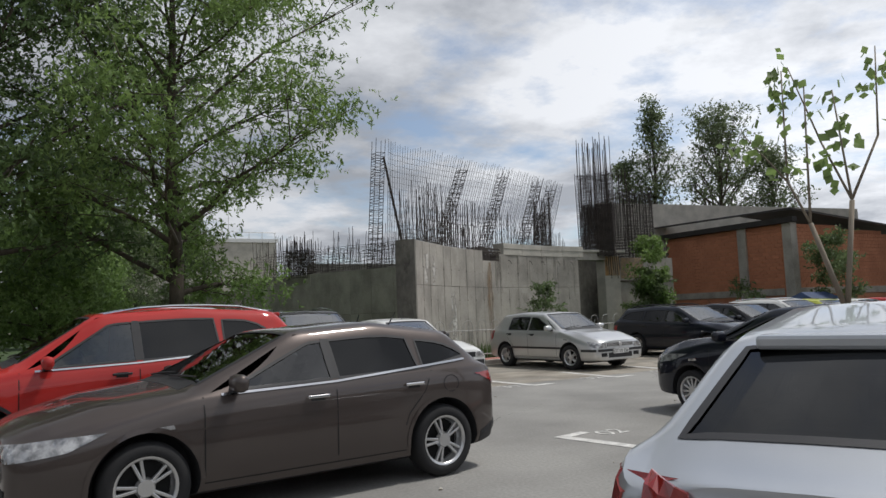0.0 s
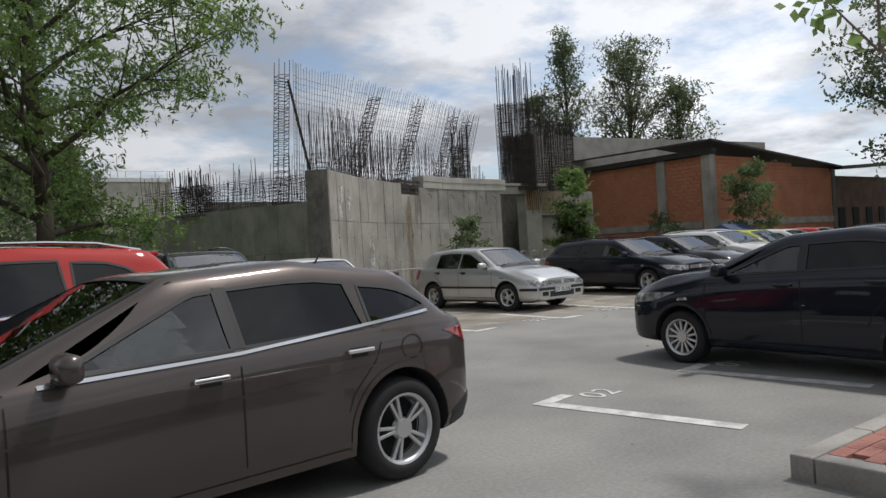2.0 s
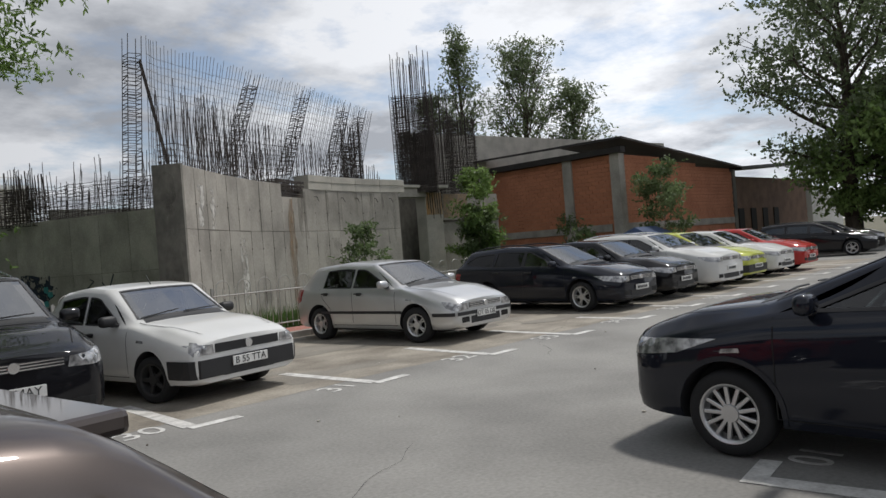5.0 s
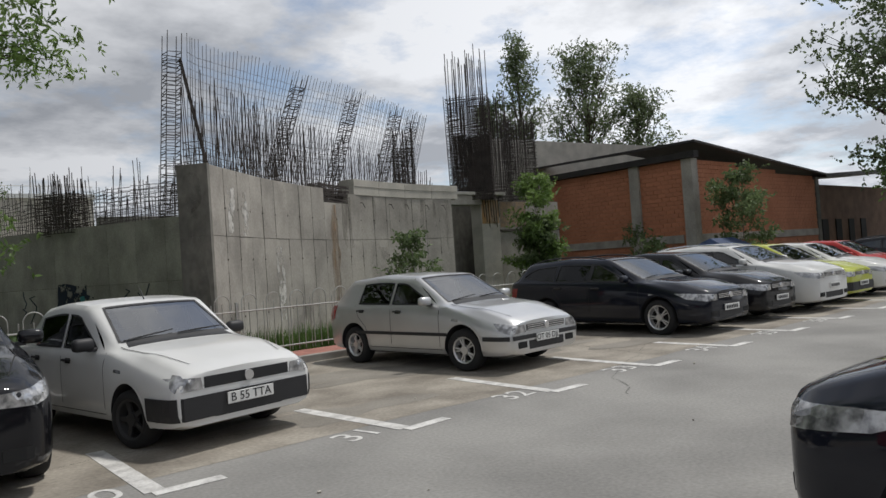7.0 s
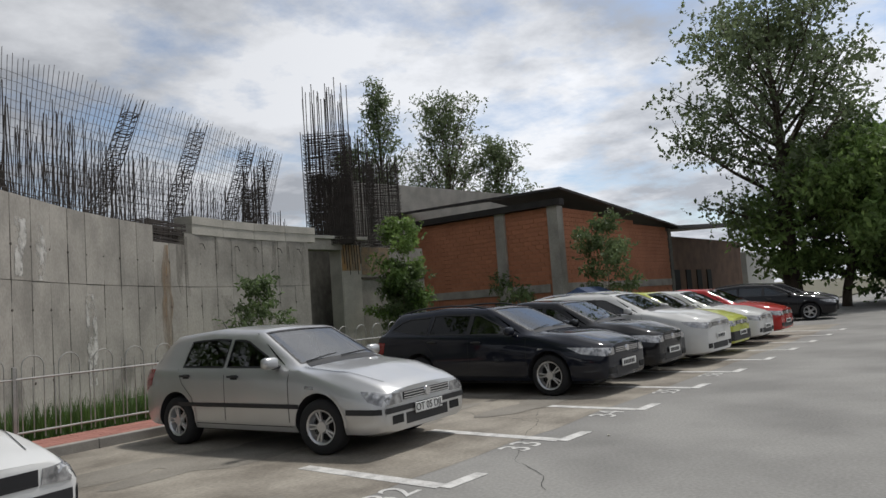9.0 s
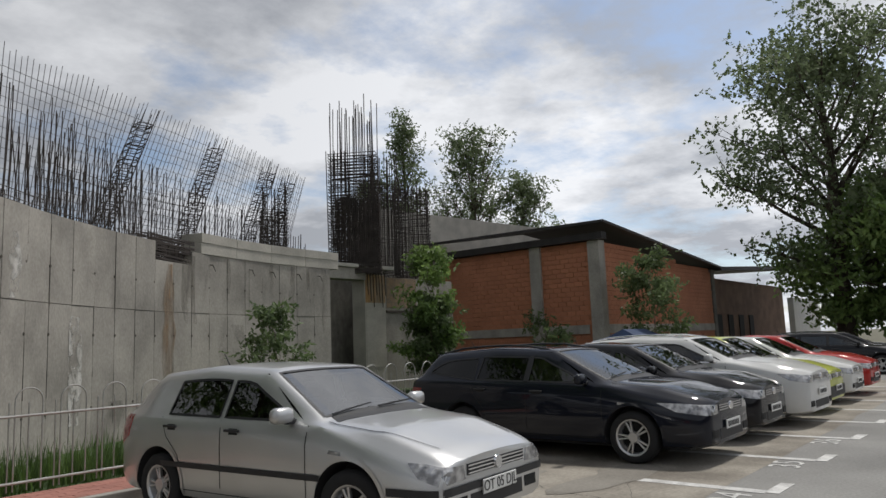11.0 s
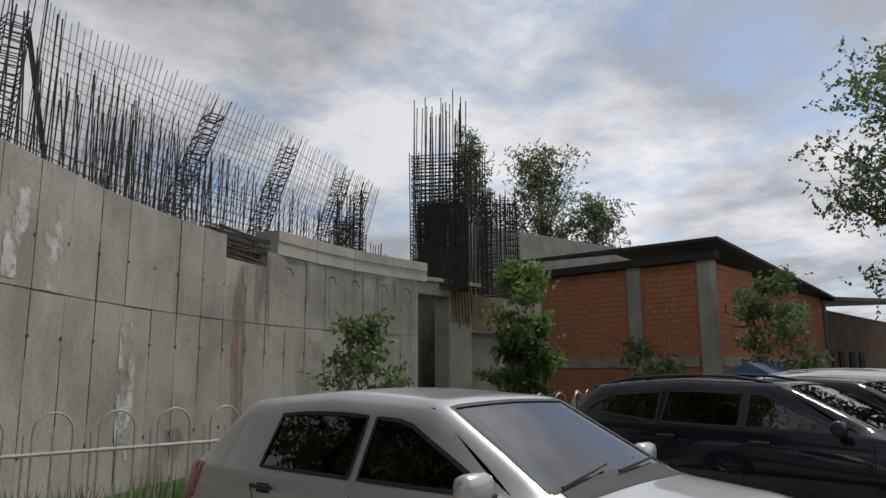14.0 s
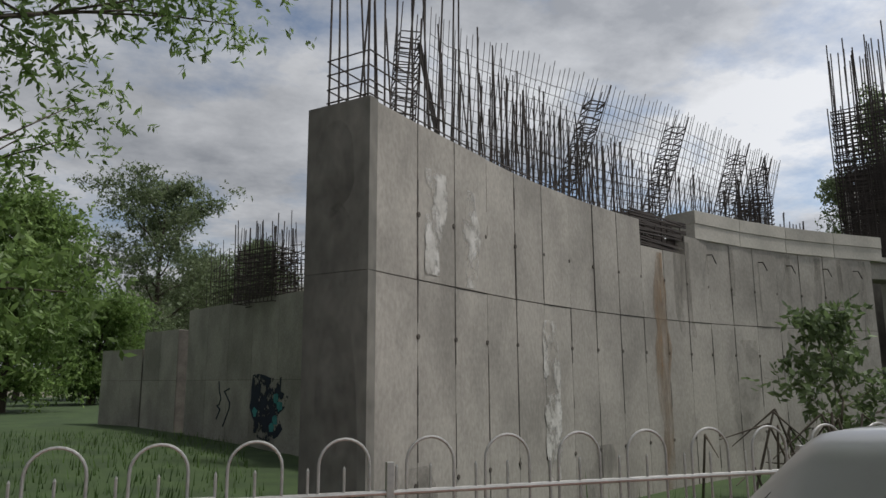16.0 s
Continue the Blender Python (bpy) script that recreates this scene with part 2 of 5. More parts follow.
def box_bm(x0, y0, z0, x1, y1, z1, bevel=0.0, bm=None):
    bm = bm or bmesh.new()
    r = bmesh.ops.create_cube(bm, size=1, matrix=Matrix.Translation(((x0 + x1) / 2, (y0 + y1) / 2, (z0 + z1) / 2)) @ Matrix.Diagonal((x1 - x0, y1 - y0, z1 - z0, 1)))
    if bevel:
        es = {e for v in r["verts"] for e in v.link_edges}
        bmesh.ops.bevel(bm, geom=list(es), offset=bevel, segments=2, affect="EDGES", profile=0.5)
    return bm


def tubes(segments, sides=4):
    """Verts and faces of many bars: (p, q, r0, r1)."""
    V, F = [], []
    for p, q, r0, r1 in segments:
        p, q = Vector(p), Vector(q)
        d = (q - p).normalized()
        a = d.orthogonal().normalized()
        b = d.cross(a)
        i = len(V)
        for c, r in ((p, r0), (q, r1)):
            for k in range(sides):
                t = 2 * math.pi * k / sides
                V.append(c + a * (r * math.cos(t)) + b * (r * math.sin(t)))
        for k in range(sides):
            k2 = (k + 1) % sides
            F.append((i + k, i + k2, i + sides + k2, i + sides + k))
        F.append(tuple(range(i + sides - 1, i - 1, -1)))
        F.append(tuple(range(i + sides, i + 2 * sides)))
    return V, F


def text_mesh(words, size, depth=0.002):
    cu = bpy.data.curves.new("lettering", "FONT")
    cu.body, cu.size, cu.extrude, cu.align_x, cu.align_y = words, size, depth, "CENTER", "CENTER"
    ob = bpy.data.objects.new("lettering", cu)
    scene.collection.objects.link(ob)
    bpy.context.view_layer.update()
    me = bpy.data.meshes.new_from_object(ob.evaluated_get(bpy.context.evaluated_depsgraph_get()))
    bpy.data.objects.remove(ob)
    me.materials.clear()
    return me


def empty(name, m, **tags):
    e = new(name)
    e.matrix_world = m
    return tagged(e, **tags)



# ---- ground ----
KERB_Y, FENCE_Y = 5.6, 6.62


def sheet(name, x0, y0, x1, y1, z, material, label, category, thick=0.05):
    ob = part(name, box_bm(x0, y0, z - thick, x1, y1, z), material)
    return tagged(ob, label, category, kind="structure")


raw_ground = raw("ground", [(-900, -900, -0.06), (900, -900, -0.06), (900, 900, -0.06), (-900, 900, -0.06)], [(0, 1, 2, 3)], M_GROUND)
tagged(raw_ground, "bare earth ground reaching to the horizon", "ground", kind="structure")
sheet("road", -60, -60, 90, KERB_Y, 0.0, M_ASPHALT, "pale worn asphalt of the parking lot", "road")
for n in range(9):
    random.seed(40 + n)
    cx, cy = -2.0 + n * 1.05 + random.uniform(-0.4, 0.4), random.uniform(1.2, 5.0)
    bm = bmesh.new()
    vs = []
    for k in range(26):
        a = 2 * math.pi * k / 26
        r = 0.55 + 0.5 * noise.noise(Vector((math.cos(a) * 1.3, math.sin(a) * 1.3, n * 3.7)))
        vs.append(bm.verts.new((cx + 1.7 * r * math.cos(a), cy + 0.8 * r * math.sin(a), 0.0035 + n * 0.0004)))
    bm.faces.new(vs)
    tagged(part("oil_stain", bm, M_PATCH), "brownish oil stain on the parking asphalt", "stain", "stains on the asphalt")


bm = bmesh.new()
edge = []
for k in range(90):
    x = -22 + 46 * k / 89
    edge.append(bm.verts.new((x, 0.42 + 0.10 * noise.noise(Vector((x * 0.9, 0, 3))) + 0.03 * noise.noise(Vector((x * 5, 1, 3))), 0.0022)))
back = [bm.verts.new((24, KERB_Y, 0.0022)), bm.verts.new((-22, KERB_Y, 0.0022))]
bm.faces.new(edge + back)
tagged(part("stall_paving", bm, M_STALL), "older brownish stained paving of the parking stalls", "pavement", kind="structure")


def lawn_z(x, y):
    return 0.10 + 0.25 * max(0.0, min(1.0, (y - 9) / 8)) * max(0.0, min(1.0, (2 - x) / 3))


gx, gy = np.linspace(-60, 22, 60), np.linspace(FENCE_Y - 0.05, 70, 50)
lv = [(x, y, lawn_z(x, y) + 0.05 * noise.noise(Vector((x, y, 0)))) for y in gy for x in gx]
lf = [(j * 60 + i, j * 60 + i + 1, j * 60 + 61 + i, j * 60 + 60 + i) for j in range(49) for i in range(59)]
tagged(raw("lawn", lv, lf, M_LAWN, smooth=True), "rough green lawn behind the fence", "lawn", kind="structure")
sheet("verge", 22, KERB_Y + 0.3, 90, 30, 0.06, M_GROUND, "bare earth verge before the brick building", "ground")

# ---- bay lines and numbers ----
BAYS = [(-2.4, "30"), (0.0, "31"), (2.17, "32"), (4.25, "33"), (6.35, "34"), (8.45, "35"), (10.55, "36"), (12.65, ""), (14.75, ""), (16.85, ""), (18.95, ""), (21.05, "")]


def bay_mark(x, y, turn, words, length=1.85, both=True, flip=False):
    e = empty("bay_marking", pose(x, y, 0, 0, 0, turn), label="worn white painted bay line with a number", category="road marking", group="bay markings")
    bm = box_bm(-0.08, 0.0, 0.002, 0.08, length, 0.006)
    part("line", bm, M_LINE, e)
    if both:
        part("cross_line", box_bm(-0.03, -0.12, 0.002, 0.52, 0.02, 0.0065), M_LINE, e)
    else:
        part("cross_line", box_bm(-0.42, -0.02, 0.002, 0.08, 0.12, 0.0065), M_LINE, e)
    if words:
        me = text_mesh(words, 0.5 if not flip else 0.4, 0.0015)
        t = part("number", me, M_LINE, e)
        t.matrix_local = pose(-0.42, 0.20, 0.004, 0, 0, 6) if not flip else pose(-0.62, 0.30, 0.004, 0, 0, 172)
    return e


for bx, bw in BAYS:
    bay_mark(bx, 0, -2 if bx else 4, bw)
bay_mark(-3.33, -5.0, 192, "02", 1.85, False, True)
bay_mark(-1.2, -5.05, 187, "01", 1.85, False, True)

# ---- kerbs and pavers ----


def kerb_run(x0, x1, y, z, along=1.0, w=0.12, vertical=False):
    e = empty("kerb", pose(0, 0, 0), label="grey concrete kerb stones along the paving", category="kerb", kind="structure")
    a = x0
    while a < x1 - 0.01:
        b = min(a + along, x1)
        bm = box_bm(a + 0.004, y, -0.05, b - 0.004, y + w, z, 0.012) if not vertical else box_bm(y, a + 0.004, -0.05, y + w, b - 0.004, z, 0.012)
        part("kerb_stone", bm, M_KERB, e)
        a = b
    return e


kerb_run(-22, 13, KERB_Y, 0.13)
sheet("pavement", -22, KERB_Y + 0.12, 13, FENCE_Y + 0.05, 0.105, M_PAVER_BASE, "red paved strip along the fence", "pavement", 0.12)
kerb_run(-3.83, 14, -7.75, 0.15, 0.8, 0.14)
kerb_run(-8.4, -7.755, -3.83, 0.15, 0.8, 0.14, True)
sheet("pavement", -3.69, -8.4, 14, -7.75, 0.12, M_PAVER_BASE, "red paved island with a tree pit", "pavement", 0.14)


def paver_field(owner, x0, x1, y0, y1, z, a, b):
    me = None
    for r in range(int((y1 - y0) / b + 1e-6)):
        x = x0 - (a / 2 if r % 2 else 0)
        while x < x1:
            if me is None:
                ob = part("paver", box_bm(0.0025, 0.0025, -0.03, a - 0.0025, b - 0.0025, 0, 0.003), M_PAVER, owner)
                me = ob.data
            else:
                ob = new("paver", me)
                ob.parent = owner
            ob.location = (x, y0 + r * b, z + random.uniform(-0.0015, 0.002))
            x += a


# ---- fence ----


def fence_panel(x0, n, spacing=0.49):
    e = empty("fence_panel", pose(x0, FENCE_Y, 0.1), label="galvanised steel fence panel with hooped tops", category="fence", group="fence panels along the lawn")
    w = n * spacing
    rails = tubes([((0, 0, 0.14), (w, 0, 0.14), 0.016, 0.016), ((0, 0, 0.86), (w, 0, 0.86), 0.016, 0.016)], 8)
    raw("rail", *rails, M_FENCE, e)
    post = box_bm(-0.022, -0.022, -0.1, 0.022, 0.022, 1.03, 0.004)
    part("post", post, M_FENCE, e)
    hoop_me = spike_me = None
    for k in range(n):
        if hoop_me is None:
            seg, r = [], 0.145
            pts = [(-r, 0, 0.05), (-r, 0, 1.02)] + [(-r * math.cos(math.pi * j / 12), 0, 1.02 + r * math.sin(math.pi * j / 12)) for j in range(1, 12)] + [(r, 0, 1.02), (r, 0, 0.05)]
            for p, q in zip(pts, pts[1:]):
                seg.append((p, q, 0.009, 0.009))
            hoop = raw("hoop", *tubes(seg, 8), M_FENCE, e)
            spike = raw("bar", *tubes([((0, 0, 0.05), (0, 0, 1.0), 0.0085, 0.0085), ((0, 0, 1.0), (0, 0, 1.015), 0.0085, 0.002)], 6), M_FENCE, e)
            hoop_me, spike_me = hoop.data, spike.data
        else:
            hoop = new("hoop", hoop_me); hoop.parent = e
            spike = new("bar", spike_me); spike.parent = e
        hoop.location = ((k + 0.5) * spacing, 0, 0)
        spike.location = ((k + 0.5) * spacing, 0, 0)
        s2 = new("bar", spike_me); s2.parent = e
        s2.location = (k * spacing + 0.04, 0, 0)
    return e


first_panel = fence_panel(-7.5, 6)
for k in range(1, 6):
    copy_thing(first_panel, pose(-7.5 + k * 2.96, FENCE_Y, 0.1))
copy_thing(first_panel, pose(10.26, FENCE_Y + 0.6, 0.1, 0, 0, 12))
note = empty("notice", pose(0.28, FENCE_Y - 0.03, 0.85), label="white paper notice tied to the fence", category="notice")
part("sheet", box_bm(-0.14, -0.004, -0.19, 0.14, 0.004, 0.14), M_PAPER, note)
for k in range(5):
    part("text_line", box_bm(-0.10, -0.007, 0.08 - k * 0.04, 0.08 - 0.02 * (k % 2), -0.004, 0.09 - k * 0.04), M_INK, note)

# ---- concrete ruin ----
WALL = [(1.55, 7.84), (2.45, 8.62), (3.8, 9.7), (5.32, 10.66), (6.75, 11.38), (8.2, 11.95), (10.2, 12.42), (12.56, 12.62)]


def along(pts, step):
    """Catmull-Rom through the plan points, resampled evenly: (point, tangent)."""
    P = [Vector(p) for p in pts]
    P = [P[0] * 2 - P[1]] + P + [P[-1] * 2 - P[-2]]
    dense = []
    for i in range(1, len(P) - 2):
        for k in range(20):
            t = k / 20
            a, b, c, d = P[i - 1], P[i], P[i + 1], P[i + 2]
            dense.append(0.5 * ((2 * b) + (c - a) * t + (2 * a - 5 * b + 4 * c - d) * t * t + (3 * b - a - 3 * c + d) * t ** 3))
    dense.append(P[-2])
    out, acc, nxt = [], 0.0, 0.0
    for a, b in zip(dense, dense[1:]):
        L = (b - a).length
        while nxt <= acc + L + 1e-9:
            out.append((a + (b - a) * ((nxt - acc) / L), (b - a).normalized()))
            nxt += step
        acc += L
    return out


def prism(quad, z0, z1):
    """A block on a plan quad, bottom to top."""
    bm = bmesh.new()
    lo = [bm.verts.new((p[0], p[1], z0)) for p in quad]
    hi = [bm.verts.new((p[0], p[1], z1)) for p in quad]
    bm.faces.new(lo[::-1]); bm.faces.new(hi)
    for i in range(4):
        j = (i + 1) % 4
        bm.faces.new((lo[i], lo[j], hi[j], hi[i]))
    bmesh.ops.recalc_face_normals(bm, faces=bm.faces)
    return bm


def left_of(t):
    return Vector((-t.y, t.x))


WALL_TOP, SEAM_Z, THICK = 3.82, 2.43, 0.62
ruin = tagged(new("wall_curved"), "curved cast concrete wall with board seams and rust streaks", "wall", kind="structure")
stations = along(WALL, 0.62)
for k, ((a, ta), (b, tb)) in enumerate(zip(stations, stations[1:])):
    na, nb = left_of(ta), left_of(tb)
    top = WALL_TOP if a.x < 6.0 else (3.45 if a.x < 6.7 else 3.74)
    for z0, z1, o in ((-0.1, SEAM_Z - 0.006, 0.0), (SEAM_Z + 0.006, top, 0.006 * (k % 3) - 0.004)):
        q = [a + ta * 0.003 - na * o, b - tb * 0.003 - nb * o, b - tb * 0.003 + nb * THICK, a + ta * 0.003 + na * THICK]
        part("concrete_panel", prism(q, z0, z1), M_CONC, ruin)
    # filler behind the joints and the fin left at each joint
    q = [a + na * 0.012, b + nb * 0.012, b + nb * (THICK - 0.02), a + na * (THICK - 0.02)]
    part("joint_core", prism(q, -0.1, top - 0.02), M_JOINT, ruin)
    if k:
        fin = []
        z = 0.0
        while z < top - 0.1:
            w = random.uniform(0.1, 0.5)
            if random.random() < 0.55:
                fin.append(((*(a - na * 0.004), z), (*(a - na * 0.004), min(top, z + w)), random.uniform(0.003, 0.008), random.uniform(0.002, 0.006)))
            z += w
        if fin:
            raw("seam_fin", *tubes(fin, 4), M_JOINT, ruin)
        for z in (0.75, 1.95, 3.0):
            if z < top:
                c = a - na * 0.004 + ta * random.uniform(-0.03, 0.03)
                raw("tie_hole", *tubes([((*(c + na * 0.02), z), (*(c - na * 0.006), z), 0.028, 0.022)], 8), M_SEAM, ruin)
# pier face (end of the wall), its unlit side put into a darker colour
a, ta = stations[0]
na = left_of(ta)
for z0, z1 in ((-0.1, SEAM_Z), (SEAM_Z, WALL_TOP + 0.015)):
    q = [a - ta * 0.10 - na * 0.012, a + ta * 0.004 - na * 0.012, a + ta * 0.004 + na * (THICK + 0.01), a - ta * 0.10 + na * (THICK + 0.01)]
    part("end_face", prism(q, z0, z1 - 0.004), M_CONC_DARK, ruin, "stained end face with its unlit side painted darker")


def streak(x_at, width, z0, z1, material, name="stain", label=""):
    """An irregular stain lying on the wall's face, at plan coordinate x."""
    i = min(range(len(stations) - 1), key=lambda k: abs(stations[k][0].x - x_at))
    p, t = stations[i]
    nn = left_of(t)
    bm = bmesh.new()
    L, R = [], []
    for k in range(13):
        z = z0 + (z1 - z0) * k / 12
        f = 0.35 + 0.65 * abs(noise.noise(Vector((x_at * 3, z * 2.1, 1)))) + 0.25 * math.sin(math.pi * k / 12)
        s = 0.10 * noise.noise(Vector((x_at, z * 1.7, 5)))
        c = p + t * (x_at - p.x) / max(0.3, t.x) - nn * 0.011
        L.append(bm.verts.new((*(c + t * (s - width * f / 2)), z)))
        R.append(bm.verts.new((*(c + t * (s + width * f / 2)), z)))
    for k in range(12):
        bm.faces.new((L[k], R[k], R[k + 1], L[k + 1]))
    part(name, bm, material, ruin, label)




def stain_mat(name, color, second, scale, stretch, lo, hi):
    """A stain that breaks up into patches through its own cover."""
    m = mat(name, color, 0.9, vary=0.2, scale=scale, fine=30, second=second)
    n, l = m.node_tree.nodes, m.node_tree.links
    tc = n.new("ShaderNodeTexCoord")
    mp = n.new("ShaderNodeMapping"); mp.inputs["Scale"].default_value = stretch
    nz = n.new("ShaderNodeTexNoise")
    nz.inputs["Scale"].default_value, nz.inputs["Detail"].default_value, nz.inputs["Roughness"].default_value = scale, 9, 0.65
    rp = n.new("ShaderNodeMapRange")
    rp.inputs["From Min"].default_value, rp.inputs["From Max"].default_value = lo, hi
    l.new(tc.outputs["Object"], mp.inputs[0]); l.new(mp.outputs[0], nz.inputs["Vector"])
    l.new(nz.outputs["Fac"], rp.inputs[0]); l.new(rp.outputs[0], n["Principled BSDF"].inputs["Alpha"])
    return m


M_LIME = stain_mat("lime_bloom", (0.66, 0.64, 0.60), (0.46, 0.44, 0.40), 4.5, (1, 1, 0.8), 0.42, 0.56)
M_DAMP = stain_mat("damp_streak", (0.20, 0.18, 0.15), (0.14, 0.125, 0.105), 4, (1, 1, 0.2), 0.40, 0.95)
M_RUN = stain_mat("rust_run", (0.34, 0.22, 0.12), (0.24, 0.17, 0.11), 4, (1, 1, 0.15), 0.38, 0.72)
M_GRIME = stain_mat("grey_grime", (0.16, 0.15, 0.13), (0.11, 0.105, 0.095), 1.6, (1, 1, 0.7), 0.46, 0.95)
streak(2.2, 0.42, 2.5, 3.45, M_LIME, label="pale lime bloom")
streak(2.7, 0.46, 2.45, 3.40, M_LIME, label="pale lime bloom")
streak(4.05, 0.55, 0.5, 2.25, M_LIME, label="pale lime bloom")
streak(6.5, 0.46, 0.1, 3.4, M_RUN, label="brown rust streak")
streak(7.15, 0.95, 2.2, 3.65, M_DAMP, label="dark damp patch")
for x, w, z0 in ((8.4, 0.22, 2.9), (9.2, 0.25, 2.6), (9.9, 0.2, 2.9), (10.6, 0.25, 2.4), (11.2, 0.2, 2.8), (11.8, 0.3, 2.0)):
    streak(x, w, z0, 3.70, M_DAMP, label="dark damp streak")
for x, w, z0, z1 in ((2.0, 0.9, 0.0, 0.9), (5.0, 1.1, 0.0, 0.8), (8.6, 1.4, 0.6, 2.2), (10.2, 1.5, 1.2, 2.4)):
    streak(x, w, z0, z1, M_GRIME, label="grey grime")
for k in range(5):
    x = 7.9 + k * 0.95
    i = min(range(len(stations)), key=lambda j: abs(stations[j][0].x - x))
    p, t = stations[i]
    nn = left_of(t)
    c = p + t * 0.15 * (k % 3)
    raw("bent_bar", *tubes([((*(c + nn * 0.05), 3.52), (*(c - nn * 0.10), 3.5), 0.010, 0.010), ((*(c - nn * 0.10), 3.5), (*(c - nn * 0.13 + t * 0.05), 3.36), 0.010, 0.008)], 5), M_REBAR, ruin)
# end face grime
a, ta = stations[0]
na = left_of(ta)
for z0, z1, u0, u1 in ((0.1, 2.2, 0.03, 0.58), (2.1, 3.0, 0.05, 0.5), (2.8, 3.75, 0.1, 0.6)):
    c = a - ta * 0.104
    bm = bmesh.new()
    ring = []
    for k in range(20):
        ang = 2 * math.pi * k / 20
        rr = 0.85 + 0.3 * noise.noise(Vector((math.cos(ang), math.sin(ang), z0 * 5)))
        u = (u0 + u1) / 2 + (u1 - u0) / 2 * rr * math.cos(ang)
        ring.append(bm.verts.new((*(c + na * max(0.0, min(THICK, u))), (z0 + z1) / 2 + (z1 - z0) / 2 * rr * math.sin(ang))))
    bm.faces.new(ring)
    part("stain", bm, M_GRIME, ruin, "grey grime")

# pale block course on the far half
coping = tagged(new("coping_course"), "pale concrete block course topping the wall", "wall", kind="structure")
pale = [s for s in along(WALL, 0.31) if s[0].x > 7.35]
for k in range(0, len(pale) - 4, 4):
    (a, ta), (b, tb) = pale[k], pale[min(k + 4, len(pale) - 1)]
    na, nb = left_of(ta), left_of(tb)
    for z0, z1, o in ((3.74, 3.98, 0.015), (3.985, 4.19, 0.03)):
        s = 0.3 * (z0 > 3.9)
        q = [a + ta * 0.006 - na * o, b - tb * 0.006 - nb * o, b - tb * 0.006 + nb * 0.5, a + ta * 0.006 + na * 0.5]
        part("concrete_block", prism(q, z0, z1), M_CONC_WHITE, coping)

# doorway pillar and inner walls
pillar = tagged(new("wall_doorway"), "concrete pillar with rust stains beside the doorway", "wall", kind="structure")
part("pillar", box_bm(15.75, 15.0, -0.1, 16.75, 15.6, 4.02, 0.01), M_CONC_WHITE, pillar)
part("plaster", box_bm(15.80, 14.985, 0.9, 16.55, 14.999, 2.85), M_CONC_WHITE, pillar, "pale plaster patch")
part("rust_stain", box_bm(15.78, 14.985, 3.05, 16.72, 14.998, 4.0), M_ORANGE_RUST, pillar, "orange rust stain")
for k in range(7):
    x = 15.84 + k * 0.14
    raw("bent_bar", *tubes([((x, 14.96, 4.1), (x + 0.03, 14.95, 3.3 - 0.2 * (k % 3)), 0.016, 0.012)], 5), M_REBAR, pillar)
part("lintel", box_bm(12.6, 14.9, 3.80, 15.74, 15.5, 4.18, 0.01), M_CONC, pillar)
part("lintel_cap", box_bm(12.6, 14.8, 4.185, 17.0, 15.5, 4.30, 0.01), M_CONC_WHITE, pillar)
# Back wall coloured dark to stand for the shade inside the doorway.
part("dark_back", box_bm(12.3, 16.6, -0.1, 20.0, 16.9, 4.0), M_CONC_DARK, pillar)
part("side_wall", box_bm(16.80, 15.05, -0.1, 20.5, 15.4, 3.95), M_CONC, pillar)
part("rust_stain", box_bm(16.85, 15.036, 2.9, 18.4, 15.048, 3.94), M_RUST, pillar, "brown rust stain")
part("ledge", box_bm(16.80, 15.0, 2.72, 20.5, 15.049, 2.80), M_SEAM, pillar)
# low wall running back, with its steps
low = tagged(new("wall_low"), "lower stained concrete wall running back from the pier", "wall", kind="structure")
LOWPTS = [((4.2, 12.9), (-0.1, 22.6), 3.42, 9), ((-0.35, 22.9), (-1.3, 24.6), 2.95, 2), ((-1.35, 24.8), (-2.6, 26.6), 2.5, 2)]
for p, q, top, n in LOWPTS:
    p, q = Vector(p), Vector(q)
    d = (q - p).normalized()
    nn = Vector((-d.y, d.x))
    for k in range(n):
        a, b = p.lerp(q, k / n) + d * 0.008, p.lerp(q, (k + 1) / n) - d * 0.008
        for z0, z1 in ((-0.1, 1.61), (1.62, top)):
            part("concrete_panel", prism([a, b, b - nn * 0.4, a - nn * 0.4], z0, z1), M_CONC, low)
    part("joint_core", prism([p + nn * -0.01, q + nn * -0.01, q - nn * 0.38, p - nn * 0.38], -0.1, top - 0.02), M_JOINT, low)
d = (Vector((-0.1, 22.6)) - Vector((4.2, 12.9))).normalized()
nn = Vector((-d.y, d.x))
gp = Vector((4.2, 12.9)) + d * 6.3


def blot(owner, c, w, z0, z1, material, name, off, seed):
    bm = bmesh.new()
    vs = []
    for k in range(22):
        a = 2 * math.pi * k / 22
        r = 0.8 + 0.45 * noise.noise(Vector((math.cos(a) * 2, math.sin(a) * 2, seed)))
        p = c + d * (w * r * math.cos(a)) + nn * off
        vs.append(bm.verts.new((p.x, p.y, (z0 + z1) / 2 + (z1 - z0) / 2 * r * math.sin(a))))
    bm.faces.new(vs)
    part(name, bm, material, owner)


M_SCRAWL = stain_mat("scrawl_paint", (0.022, 0.03, 0.05), (0.012, 0.015, 0.03), 3.2, (1, 1, 1), 0.43, 0.47)
graf = tagged(new("graffiti"), "dark blue graffiti blot with teal strokes on the low wall", "graffiti")
blot(graf, gp, 0.95, 0.15, 1.9, M_SCRAWL, "blot", 0.006, 1.0)
